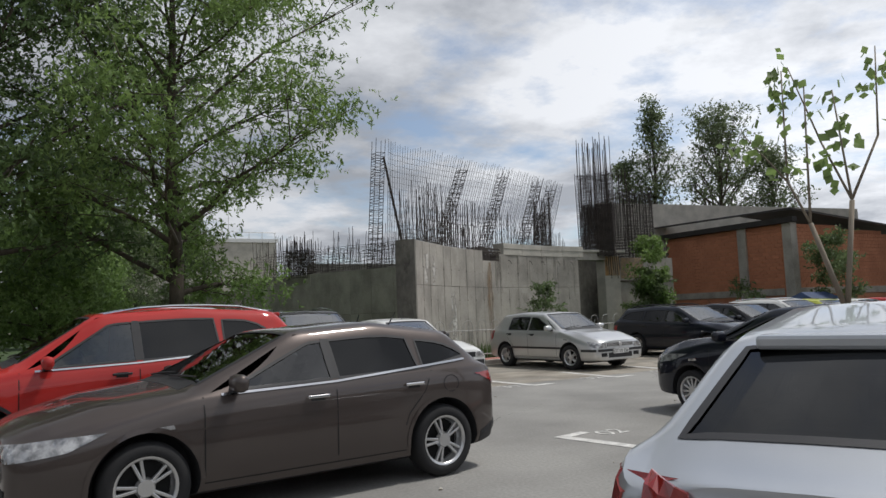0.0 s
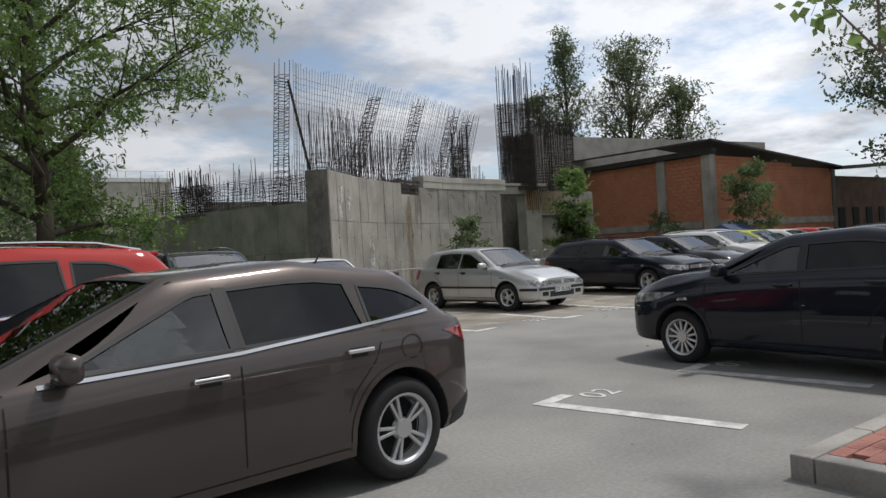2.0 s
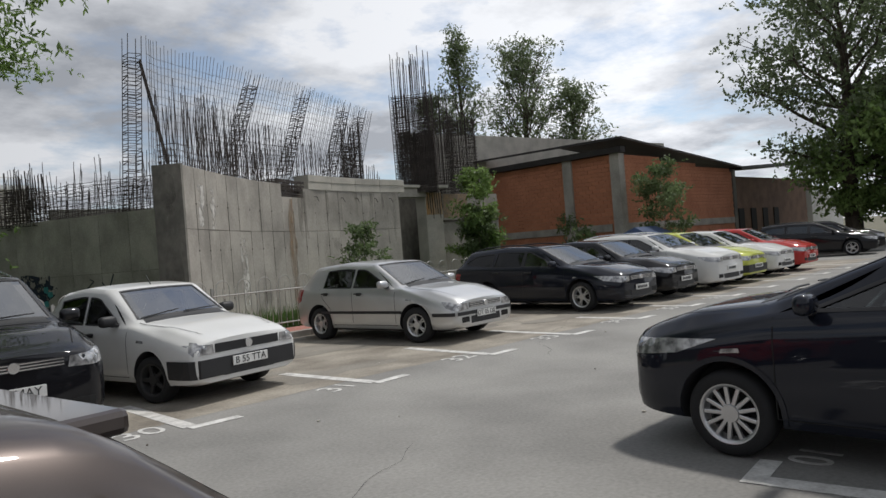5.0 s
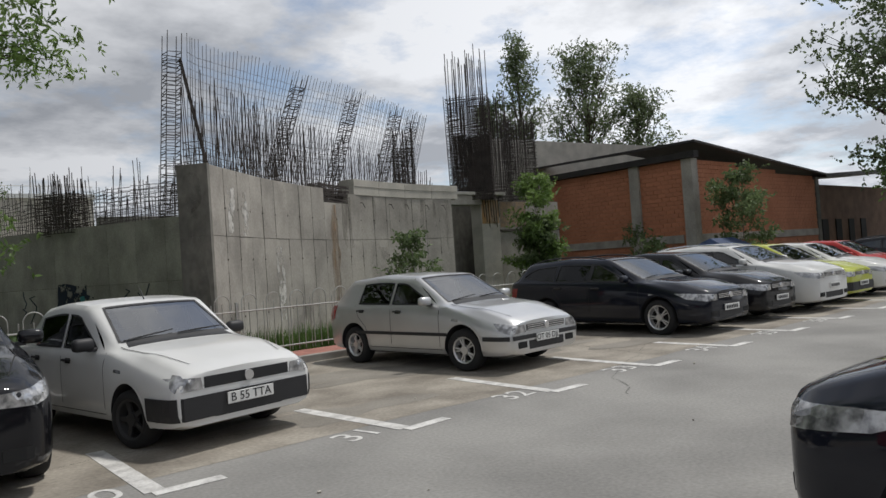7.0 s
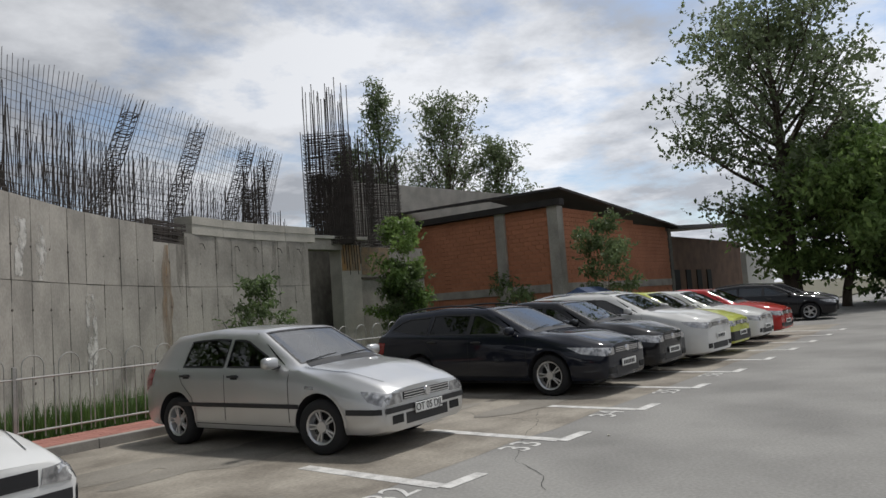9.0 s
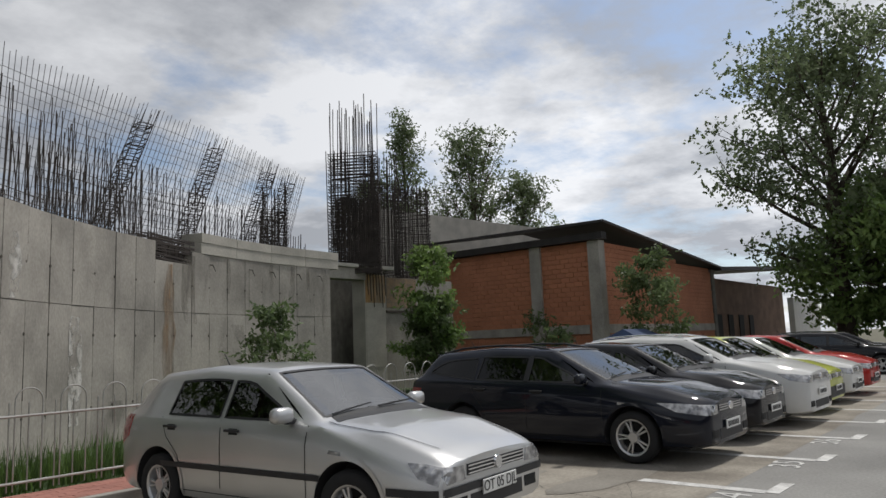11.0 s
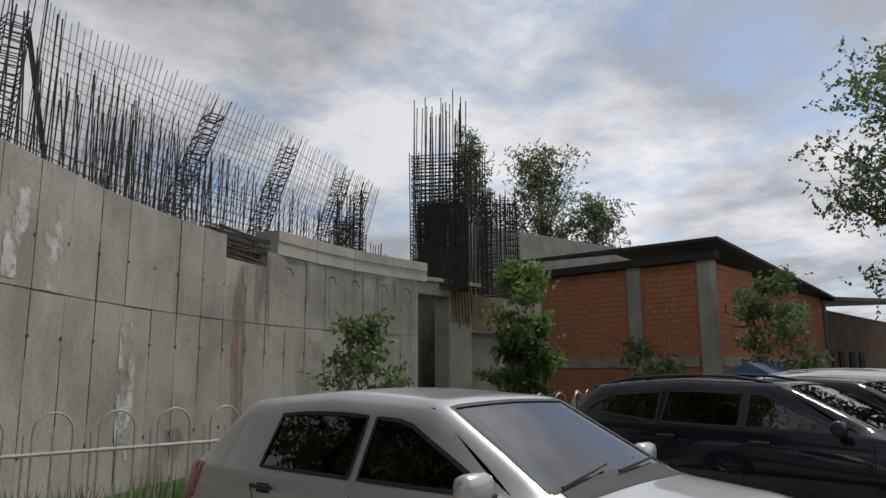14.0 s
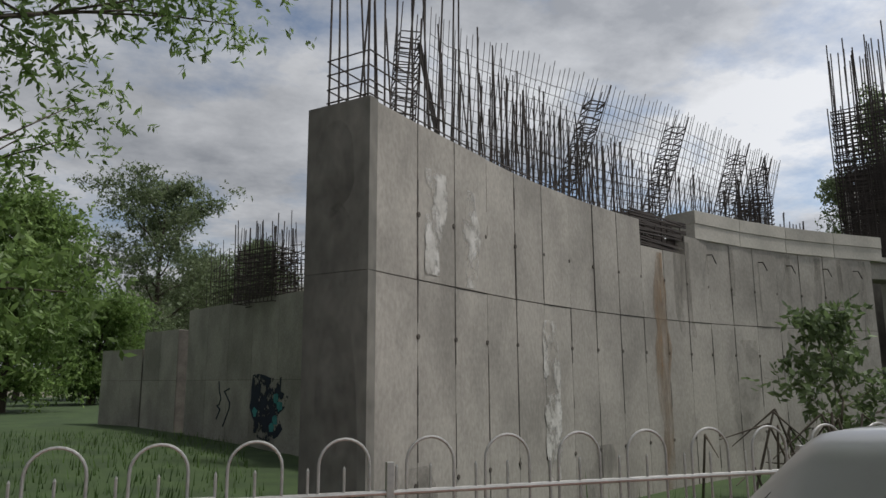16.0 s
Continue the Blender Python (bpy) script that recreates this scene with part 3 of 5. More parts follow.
for k in range(5):
    blot(graf, gp + d * random.uniform(-0.6, 0.6), 0.14, 0.5 + 0.15 * k, 0.75 + 0.15 * k, M_TEAL, "stroke", 0.010 + 0.001 * k, 4.0 + k)

sg_rng = random.Random(8)
for sx, z0, tall in ((3.2, 0.6, 0.9), (3.6, 0.5, 0.8), (4.0, 0.7, 0.7), (8.2, 0.6, 0.9), (8.7, 0.7, 0.8)):
    o = Vector((4.2, 12.9)) + d * sx + nn * 0.006
    pts = [(*(o + d * sg_rng.uniform(-0.2, 0.2)), z0 + tall * j / 6 + sg_rng.uniform(-0.12, 0.12)) for j in range(7)]
    tagged(raw("graffiti", *tubes([(p, q, 0.018, 0.018) for p, q in zip(pts, pts[1:])], 4), M_TILE), "dark scribbled graffiti stroke on the low wall", "graffiti", "graffiti strokes")

# ---- reinforcement ----


def bars(name, segs, material, label, sides=4):
    return tagged(raw(name, *tubes(segs, sides), material), label, "rebar", "reinforcement on the ruin", "stuff")


random.seed(5)
# starter bars on the curved wall
segs = []
for p, t in along(WALL, 0.135):
    nn2 = left_of(t)
    if 6.1 < p.x < 7.3:
        base, h = 3.45, 0.5
    elif p.x < 6.1:
        base, h = 3.80, (1.75 if p.x < 2.7 else 1.45 - 0.12 * (p.x - 2.7))
    else:
        continue
    for off in (0.09, 0.5):
        if random.random() < 0.1:
            continue
        q = p + nn2 * off
        lean = Vector((random.gauss(0, 0.05), random.gauss(0, 0.05)))
        hh = h * random.uniform(0.72, 1.08)
        segs.append(((*q, base), (*(q + lean), base + hh), 0.010, 0.0095))
for z, x1 in ((3.9, 4.4), (4.02, 3.6), (4.15, 2.7), (4.28, 2.3)):
    L = [s for s in along(WALL, 0.4) if s[0].x < x1]
    for off in (0.07, 0.52):
        for (p, t), (q, u) in zip(L, L[1:]):
            segs.append(((*(p + left_of(t) * off), z), (*(q + left_of(u) * off), z), 0.007, 0.007))
    p, t = L[0]
    segs.append(((*(p + left_of(t) * 0.07), z), (*(p + left_of(t) * 0.52), z), 0.007, 0.007))
starters = tagged(new("starter_bars"), "dark rusty starter bars sticking out of the wall top", "rebar", "reinforcement on the ruin")
for sg_ in segs:
    raw("bar", *tubes([sg_], 5), M_REBAR, starters)
segs = []
L = [s for s in along(WALL, 0.12) if 5.9 < s[0].x < 7.4]
for z in np.arange(3.45, 3.98, 0.04):
    for off in (0.04, 0.16, 0.3, 0.42, 0.55):
        p, q = L[0], L[-1]
        segs.append(((*(p[0] + left_of(p[1]) * off), z), (*(q[0] + left_of(q[1]) * off), z + random.uniform(-.08, .08)), 0.015, 0.015))
bars("bent_bars", segs, M_REBAR, "dark bundle of bent bars in the wall notch")

# second row of bars behind the wall
ROW2 = [(4.6, 13.0), (7.5, 14.3), (10.5, 15.0), (13.8, 15.6)]
segs = []
for p, t in along(ROW2, 0.09):
    h = 3.1 - 0.20 * (p.x - 4.6) + random.uniform(-0.35, 0.25)
    lean = random.gauss(0.06, 0.06)
    segs.append(((*p, 3.2), (p.x + lean, p.y + random.gauss(0, 0.05), 3.7 + max(0.9, h)), 0.0115, 0.011))
L = along(ROW2, 0.5)
for z in np.arange(3.7, 5.6, 0.17):
    for (p, t), (q, u) in zip(L, L[1:]):
        if z < 4.3 or p.x < 9:
            segs.append(((*p, z), (*q, z + random.uniform(-.03, .03)), 0.008, 0.008))
bars("rebar_mat", segs, M_REBAR, "dense dark mat of upright reinforcing bars")

# tall leaning mesh screen
SCREEN = [(4.3, 15.2), (5.2, 15.8), (9.3, 17.3), (12.5, 18.45), (15.9, 20.1), (17.6, 20.9), (18.8, 21.5)]
LEAN_X = -1.8
segs = []
scr = along(SCREEN, 0.17)
for p, t in scr:
    f = min(1.0, max(0.15, (p.x - 4.3) / 5))
    top = 8.9 + random.uniform(-0.12, 0.1)
    segs.append(((p.x + LEAN_X * f, p.y, 3.4), (p.x, p.y, top), 0.011, 0.009))
for z in np.arange(3.8, 8.4, 0.24):
    g = (8.9 - z) / 5.5
    L = scr[::4]
    for (p, t), (q, u) in zip(L, L[1:]):
        fp, fq = (min(1.0, max(0.15, (s.x - 4.3) / 5)) for s in (p, q))
        segs.append(((p.x + LEAN_X * fp * g, p.y - 0.02, z), (q.x + LEAN_X * fq * g, q.y - 0.02, z + random.uniform(-0.03, 0.03)), 0.007, 0.007))
bars("rebar_screen", segs, M_REBAR_NEW, "tall thin grey mesh of leaning reinforcing bars")


def ladder(name, base, top, w, step, label, bar=0.012, extra=0.6, material=M_REBAR):
    base, top = Vector(base), Vector(top)
    dirn = (top - base).normalized()
    segs = []
    corners = [Vector((sx * w / 2, sy * w / 2, 0)) for sx, sy in ((-1, -1), (1, -1), (1, 1), (-1, 1))]
    for c in corners:
        segs.append((base + c, top + c + dirn * extra * random.uniform(0.7, 1.1), bar, bar * 0.8))
    n = int((top - base).length / step)
    for k in range(n + 1):
        o = base.lerp(top, k / n) + Vector((0, 0, random.uniform(-0.04, 0.04)))
        for i in range(4):
            segs.append((o + corners[i], o + corners[(i + 1) % 4] + Vector((0, 0, random.uniform(-0.05, 0.05))), bar * 0.8, bar * 0.8))
    return bars(name, segs, material, label)


ladder("rebar_cage", (3.5, 15.3, 3.3), (3.85, 15.3, 8.3), 0.42, 0.13, "slender dark cage of stirrups standing tall", 0.016, 0.75)
for tx, ty in ((9.3, 17.35), (12.45, 18.5), (15.8, 20.05), (17.4, 20.85)):
    ladder("rebar_cage", (tx - 1.95, ty, 3.4), (tx - 0.12, ty, 8.3), 0.4, 0.16, "leaning dark stirrup cage inside the mesh screen", 0.019, 0.5)
ladder("prop_bar", (4.9, 15.0, 3.4), (4.05, 15.2, 8.1), 0.05, 2.0, "dark diagonal prop leaning on the cage", 0.022, 0.0)


def column_cage(x0, y0, x1, y1, z0, z1, zt, seed, label, pitch=0.14, step=0.11):
    random.seed(seed)
    segs = []
    a, b = Vector((x0, y0, 0)), Vector((x1, y1, 0))
    w = (b - a).length
    u = (b - a) / w
    v = Vector((-u.y, u.x, 0))
    for dpt in (0.0, 0.35, 0.7):
        for k in range(int(w / pitch) + 1):
            p = a + u * (k * pitch) + v * dpt
            segs.append((p + Vector((0, 0, z0)), p + Vector((random.gauss(0, .05), random.gauss(0, .05), zt * random.uniform(0.93, 1.02) if random.random() < 0.75 else z1)), 0.016, 0.015))
        z = z0
        while z < z1:
            j = random.uniform(-0.05, 0.05)
            segs.append((a + v * dpt + Vector((0, 0, z + j)), b + v * dpt + Vector((0, 0, z - j)), 0.014, 0.014))
            z += step
    z = z0
    while z < z1:
        for e in (a, b):
            segs.append((e + Vector((0, 0, z)), e + v * 0.7 + Vector((0, 0, z + random.uniform(-.05, .05))), 0.014, 0.014))
        z += step
    return bars("rebar_column", segs, M_REBAR, label)


column_cage(14.75, 15.6, 15.7, 14.3, 4.0, 8.15, 9.9, 11, "massive dark column cage with bars above")
column_cage(14.85, 15.4, 15.75, 14.25, 4.0, 6.6, 6.6, 12, "dense dark lower part of the column cage", 0.07, 0.06)
column_cage(16.4, 15.2, 17.4, 14.6, 4.0, 7.3, 8.6, 13, "dark column cage beside the doorway", 0.15, 0.14)
column_cage(18.3, 15.8, 19.3, 15.0, 4.0, 7.4, 7.8, 14, "brown column cage near the pale wall", 0.16, 0.14)
column_cage(14.2, 18.4, 15.0, 18.0, 4.0, 6.6, 7.6, 15, "dark column cage before the mesh screen")
column_cage(0.9, 19.4, 1.7, 18.4, 3.3, 4.5, 5.3, 16, "dark column cage above the low wall", 0.12, 0.1)
# bars above the low wall
segs = []
LOWR = [(4.6, 13.6), (2.6, 17.2), (0.3, 22.4)]
for p, t in along(LOWR, 0.13):
    for off in (0.0, -0.7):
        segs.append(((p.x - off * 0.9, p.y - off * 0.3, 3.3), (p.x - off * 0.9 + random.gauss(0, 0.08), p.y + random.gauss(0, 0.08), 3.7 + random.uniform(0.5, 1.7)), 0.011, 0.011))
L = along(LOWR, 0.5)
for z in np.arange(3.45, 4.5, 0.13):
    for (p, t), (q, u) in zip(L, L[1:]):
        for off in (0.0, 0.7):
            segs.append(((p.x + off, p.y, z), (q.x + off, q.y, z + random.uniform(-0.06, 0.06)), 0.010, 0.010))
bars("low_wall_bars", segs, M_REBAR, "tangle of dark bars above the low wall")
# far back wall with bars
far_wall = part("wall_back", box_bm(5, 27.5, -0.1, 16, 28, 4.6, 0.02), M_CONC_DARK)
tagged(far_wall, "far concrete wall behind the low wall", "wall", kind="structure")
slab = tagged(new("floor_slab"), "grey concrete floor slab inside the ruin", "floor", kind="structure")
part("slab", prism([(5.0, 13.2), (14.5, 16.0), (19, 23), (3.5, 24)], 3.0, 3.3), M_CONC_DARK, slab)
white_wall = part("wall_pale", prism([(19.5, 19.4), (40.0, 16.4), (40.1, 16.8), (19.6, 19.8)], -0.1, 7.5), M_CONC_WHITE)
tagged(white_wall, "pale concrete wall rising behind the brick building", "wall", kind="structure")

# ---- brick building ----
bld = tagged(new("brick_building"), "unfinished orange brick building with concrete columns and dark roof", "building")
BX, BY = 24.0, 10.6
part("wall", box_bm(BX + 0.12, BY + 0.12, -0.1, BX + 0.35, 19.0, 5.6), M_MORTAR, bld)
part("wall", box_bm(BX + 0.36, BY + 0.12, -0.1, 37.0, BY + 0.35, 4.9), M_MORTAR, bld)
part("wall", box_bm(37.0, BY + 0.4, -0.1, 52.0, BY + 0.65, 4.55), M_WING, bld, "brownish brick wing")
for cx, cy in ((BX, 10.45), (BX - 0.02, 13.1), (BX, 18.6)):
    part("column", box_bm(cx - 0.1, cy, -0.1, cx + 0.4, cy + 0.5, 5.35, 0.02), M_CONC, bld, "grey concrete column")
part("column", box_bm(36.7, BY - 0.05, -0.1, 37.1, BY + 0.3, 4.9, 0.02), M_CONC_DARK, bld)
part("band", box_bm(BX - 0.02, BY + 0.5, 1.75, BX + 0.2, 18.6, 2.1, 0.01), M_CONC, bld, "grey concrete band")
part("band", box_bm(BX + 0.5, BY - 0.02, 1.75, 36.7, BY + 0.2, 2.1, 0.01), M_CONC, bld, "grey concrete band")
for k in range(4):
    x = 38.2 + k * 1.9
    part("window", box_bm(x, BY + 0.34, 1.0, x + 0.8, BY + 0.42, 2.6), M_GAP, bld, "dark open window hole")
for yy in (16.4,):
    part("opening", box_bm(BX + 0.06, yy, 0.3, BX + 0.14, yy + 0.35, 5.0), M_GAP, bld, "dark vertical slot in the brickwork")


def roof_slab(name, pts, thick, material, label=""):
    bm = bmesh.new()
    hi = [bm.verts.new(p) for p in pts]
    lo = [bm.verts.new((p[0], p[1], p[2] - thick)) for p in pts]
    bm.faces.new(hi); bm.faces.new(lo[::-1])
    for i in range(len(pts)):
        j = (i + 1) % len(pts)
        bm.faces.new((hi[i], lo[i], lo[j], hi[j]))
    return part(name, bm, material, bld, label)


roof_slab("roof", [(23.3, 9.9, 6.0), (37.4, 10.2, 5.05), (37.4, 14.0, 5.3), (26.5, 15.5, 6.5), (23.3, 20.0, 6.1)], 0.10, M_ROOF, "dark sheet roof with a deep overhang")
roof_slab("roof", [(37.3, 10.2, 5.05), (54, 9.2, 6.0), (54, 16, 6.2), (37.3, 16, 5.3)], 0.2, M_ROOF, "dark flat roof of the wing")
part("soffit_beam", box_bm(23.7, 10.2, 5.35, 24.1, 19.5, 5.62), M_ROOF, bld)


def bricks():
    bm = box_bm(-0.015, 0.006, 0.006, 0.10, 0.374, 0.184)
    ob = part("brick", bm, M_BRICK, bld)
    me = ob.data
    first = True
    V, F = [], []
    rows = int(5.35 / 0.19)
    for r in range(rows):
        z = r * 0.19
        y = 10.72 + (0.19 if r % 2 else 0)
        while y < 18.4:
            if True:
                if first:
                    ob.location = (BX + 0.03, y, z); first = False
                elif z > 1.9 and y < 15.4:
                    o = new("brick", me); o.parent = bld; o.location = (BX + 0.03 + random.uniform(-.006, .006), y, z)
                else:
                    i = len(V)
                    V += [(BX + 0.02 + dx, y + dy, z + dz) for dx in (0, 0.1) for dy in (0.006, 0.374) for dz in (0.006, 0.184)]
                    F += [(i, i + 1, i + 3, i + 2), (i, i + 2, i + 6, i + 4), (i + 1, i + 5, i + 7, i + 3), (i, i + 4, i + 5, i + 1), (i + 2, i + 3, i + 7, i + 6)]
            y += 0.38
        x = 24.12 + (0.19 if r % 2 else 0)
        while x < 36.6 and z < 5.3 - (x - 24.0) * 0.045:
            i = len(V)
            V += [(x + dx, BY + 0.02 + dy, z + dz) for dx in (0.006, 0.374) for dy in (0, 0.1) for dz in (0.006, 0.184)]
            F += [(i, i + 4, i + 5, i + 1), (i, i + 1, i + 3, i + 2), (i + 4, i + 6, i + 7, i + 5), (i + 1, i + 5, i + 7, i + 3), (i, i + 2, i + 6, i + 4)]
            x += 0.38
    rest = raw("brick_rest", V, F, M_BRICK, bld)
    rest["kind"] = "stuff"


# ---- plants ----


def leaf_cloud(centres, per, spread, size, seed, long=2.0, droop=0.3):
    """Sprays of small leaves round the given twig ends."""
    rng = np.random.default_rng(seed)
    k = 6
    C = np.repeat(np.asarray(centres, float), max(1, per // k), 0)
    n = len(C)
    start = C + rng.normal(0, 1, (n, 3)) * spread * np.array([1, 1, 0.55])
    stem = rng.normal(0, 1, (n, 3)); stem[:, 2] -= droop
    stem /= np.linalg.norm(stem, axis=1, keepdims=True)
    start, stem = np.repeat(start, k, 0), np.repeat(stem, k, 0)
    step = np.tile(np.arange(k), n)[:, None] - (k - 1) / 2
    P = start + stem * step * size * 0.75
    n *= k
    d = stem * 0.6 + rng.normal(0, 0.55, (n, 3)); d[:, 2] -= droop * 0.5
    d /= np.linalg.norm(d, axis=1, keepdims=True)
    P = P + d * size * long * 0.4
    e = np.cross(d, rng.normal(0, 1, (n, 3)))
    e /= np.linalg.norm(e, axis=1, keepdims=True) + 1e-9
    s = size * rng.uniform(0.6, 1.3, (n, 1))
    a, b, c, f = P - d * s * long / 2, P + e * s / 2, P + d * s * long / 2, P - e * s / 2
    V = np.stack([a, b, c, f], 1).reshape(-1, 3)
    F = np.arange(n * 4).reshape(-1, 4)
    return V, F


def grow(base, height, spread, seed, trunk_r, first=0.25, limbs=16, upright=0.5, bend=0.3, twigs=5):
    """Trunk and limbs as tapered bars, with the ends of the twigs."""
    rng = random.Random(seed)
    segs, ends = [], []
    p = Vector(base)
    trunk = [p.copy()]
    n = 9
    for k in range(n):
        p = p + Vector((rng.gauss(0, bend * 0.3), rng.gauss(0, bend * 0.3), height * 0.92 / n))
        trunk.append(p.copy())
    for k in range(n):
        segs.append((trunk[k], trunk[k + 1], trunk_r * (1 - k / n * 0.85), trunk_r * (1 - (k + 1) / n * 0.85)))
    for k in range(limbs):
        f = first + (0.97 - first) * k / limbs
        i = f * n
        o = trunk[int(i)].lerp(trunk[min(n, int(i) + 1)], i % 1)
        a = k * 2.4 + rng.uniform(-0.4, 0.4)
        prof = math.sin(math.pi * min(1, (f - first) / (1 - first) * 0.75 + 0.25)) ** 0.7
        reach = spread * prof * rng.uniform(0.7, 1.1)
        dirn = Vector((math.cos(a), math.sin(a), upright * rng.uniform(0.6, 1.4) * (0.35 + 0.9 * f)))
        q = o
        r = trunk_r * 0.42 * (1.15 - f)
        for j in range(4):
            nq = q + dirn * (reach / 4) + Vector((rng.gauss(0, 0.12), rng.gauss(0, 0.12), rng.gauss(0, 0.10) - 0.03 * j)) * reach / 3
            segs.append((q, nq, r * (1 - j * 0.22), r * (1 - (j + 1) * 0.22)))
            if j:
                for w in range(twigs):
                    e = nq + Vector((rng.gauss(0, 1), rng.gauss(0, 1), rng.gauss(0.1, 0.7))) * reach * 0.2
                    segs.append((q.lerp(nq, rng.random()), e, r * 0.25, r * 0.08))
                    ends.append(tuple(e))
            q = nq
        ends.append(tuple(q))
    ends.append(tuple(trunk[-1]))
    return segs, ends


def tree(name, x, y, height, spread, seed, trunk_r, leaf, label, leaf_size=0.13, per=60, blob=0.45, bark=M_BARK, z=0.0, category="tree", group="trees round the lot", long=2.0, **kw):
    segs, ends = grow((0, 0, -0.1), height, spread, seed, trunk_r, **kw)
    e = empty(name, pose(x, y, z), label=label, category=category, group=group)
    raw("trunk", *tubes(segs, 7), bark, e, smooth=True)
    V, F = leaf_cloud(ends, per, blob, leaf_size, seed, long)
    me = bpy.data.meshes.new("crown")
    me.from_pydata(V.tolist(), [], F.tolist())
    part("crown", me, leaf, e)
    return e


tree("tree", -4.9, 12.0, 17, 6.0, 1, 0.27, M_LEAF, "tall ash tree with airy light green foliage", 0.06, 190, 0.48, first=0.16, limbs=32, upright=0.85, long=3.0)
tree("tree", -10.2, 12.5, 17, 5.0, 2, 0.26, M_LEAF_DARK, "tall dark leafy tree behind the parked cars", 0.08, 84, 0.5, first=0.24, limbs=26, upright=0.8, long=2.4)
tree("tree", -14.5, 13.5, 16, 5.5, 3, 0.28, M_LEAF_DARK, "tall dark leafy tree behind the parked cars", 0.08, 84, 0.5, first=0.26, limbs=24, upright=0.8, long=2.4)
tree("tree", -8.6, 17.0, 4.2, 2.6, 9, 0.12, M_LEAF, "low bright green tree standing under taller ones", 0.09, 70, 0.4, first=0.25, limbs=16, upright=0.5)
tree("tree", 39.0, 4.9, 16.5, 5.0, 4, 0.5, M_LEAF_POPLAR, "large poplar with an open uneven crown beyond the cars", 0.16, 54, 0.6, first=0.24, limbs=30, upright=1.2, long=1.4)
tree("tree", 39.5, 2.6, 8.8, 4.4, 5, 0.25, M_LEAF, "dense bright green tree beside the poplar", 0.16, 100, 0.55, first=0.16, limbs=20, upright=0.7)
tree("tree", 44.0, -1.5, 9.5, 5, 6, 0.25, M_LEAF_DARK, "dense dark tree at the lot's end", 0.2, 90, 0.6, first=0.1, limbs=20, upright=0.6)
tree("tree", 47.0, -9, 9.5, 5.5, 26, 0.25, M_LEAF_DARK, "dense dark tree at the lot's end", 0.2, 80, 0.6, first=0.1, limbs=20, upright=0.6)
tree("poplar", 47.4, 41.5, 24.5, 1.7, 30, 0.35, M_LEAF_POPLAR, "tall slim poplar with a bare top behind the ruin", 0.15, 18, 0.45, first=0.15, limbs=44, upright=2.8, group="poplars behind the ruin", long=1.4)
tree("poplar", 45.6, 43.0, 18, 1.7, 31, 0.3, M_LEAF_POPLAR, "tall slim poplar behind the ruin", 0.15, 18, 0.45, first=0.15, limbs=36, upright=2.2, group="poplars behind the ruin", long=1.4)
tree("poplar", 52.2, 37.2, 21, 3.6, 32, 0.4, M_LEAF_POPLAR, "broad poplar with an airy crown behind the ruin", 0.16, 18, 0.6, first=0.15, limbs=60, upright=2.0, group="poplars behind the ruin", long=1.4)
tree("poplar", 55.8, 34.0, 17.5, 2.4, 33, 0.35, M_LEAF_POPLAR, "tall slim poplar behind the ruin", 0.16, 18, 0.55, first=0.15, limbs=44, upright=1.8, group="poplars behind the ruin", long=1.4)
for k, (x, y, h, s) in enumerate(((-2.8, 57, 17, 4.4), (-7.6, 37, 9.5, 2.8), (-5.5, 47, 5, 2.6), (4, 60, 13, 2.5), (-15, 40, 13, 5), (-24, 36, 14, 5), (-17, 27, 6, 3.5), (-12, 60, 10, 5), (0, 70, 12, 5))):
    tree("tree", x, y, h, s, 50 + k, 0.25, M_LEAF if k in (1, 2, 4, 6) else M_LEAF_POPLAR, "green tree in the park behind the lawn", 0.11, 120, 0.5, first=0.12, limbs=20, upright=1.0, group="park trees", z=0.3)
for k, (x, y, h, s, per) in enumerate(((8.0, 9.9, 2.75, 0.46, 18), (16.6, 13.3, 5.2, 0.85, 36), (17.2, 13.4, 3.2, 0.6, 50), (24.6, 8.6, 4.9, 1.15, 42), (22.6, 12.4, 2.9, 0.6, 5), (21.9, 11.0, 2.2, 0.5, 8))):
    tree("sapling" if k != 1 else "shrub", x, y, h, s, 70 + k, 0.03, M_LEAF_SHRUB if k != 1 else M_LEAF, ("small leafy sapling growing by the concrete wall", "leafy green bush growing beside the doorway", "leafy green bush growing beside the doorway", "pale leafy bush before the brick wall", "thin young tree before the brick wall", "thin young tree before the brick wall")[k],
         0.055 if k == 0 else 0.075, per, 0.13 if k == 0 else 0.18, M_BARK_PALE, first=0.2, limbs=12, upright=1.2, twigs=3, group="bushes by the walls", category="bush", long=2.4)
# young maple in the paved island: two stems that fork again, few large leaves at the tips
maple = empty("young_tree", pose(-2.55, -8.15, 0.12), label="thin young maple with few large bright leaves", category="young tree")
MU, MV = Vector((0.5, -0.866, 0)), Vector((0.866, 0.5, 0))


def mp(u, z, v=0.0):
    return MU * u + MV * v + Vector((0, 0, z * 0.9))


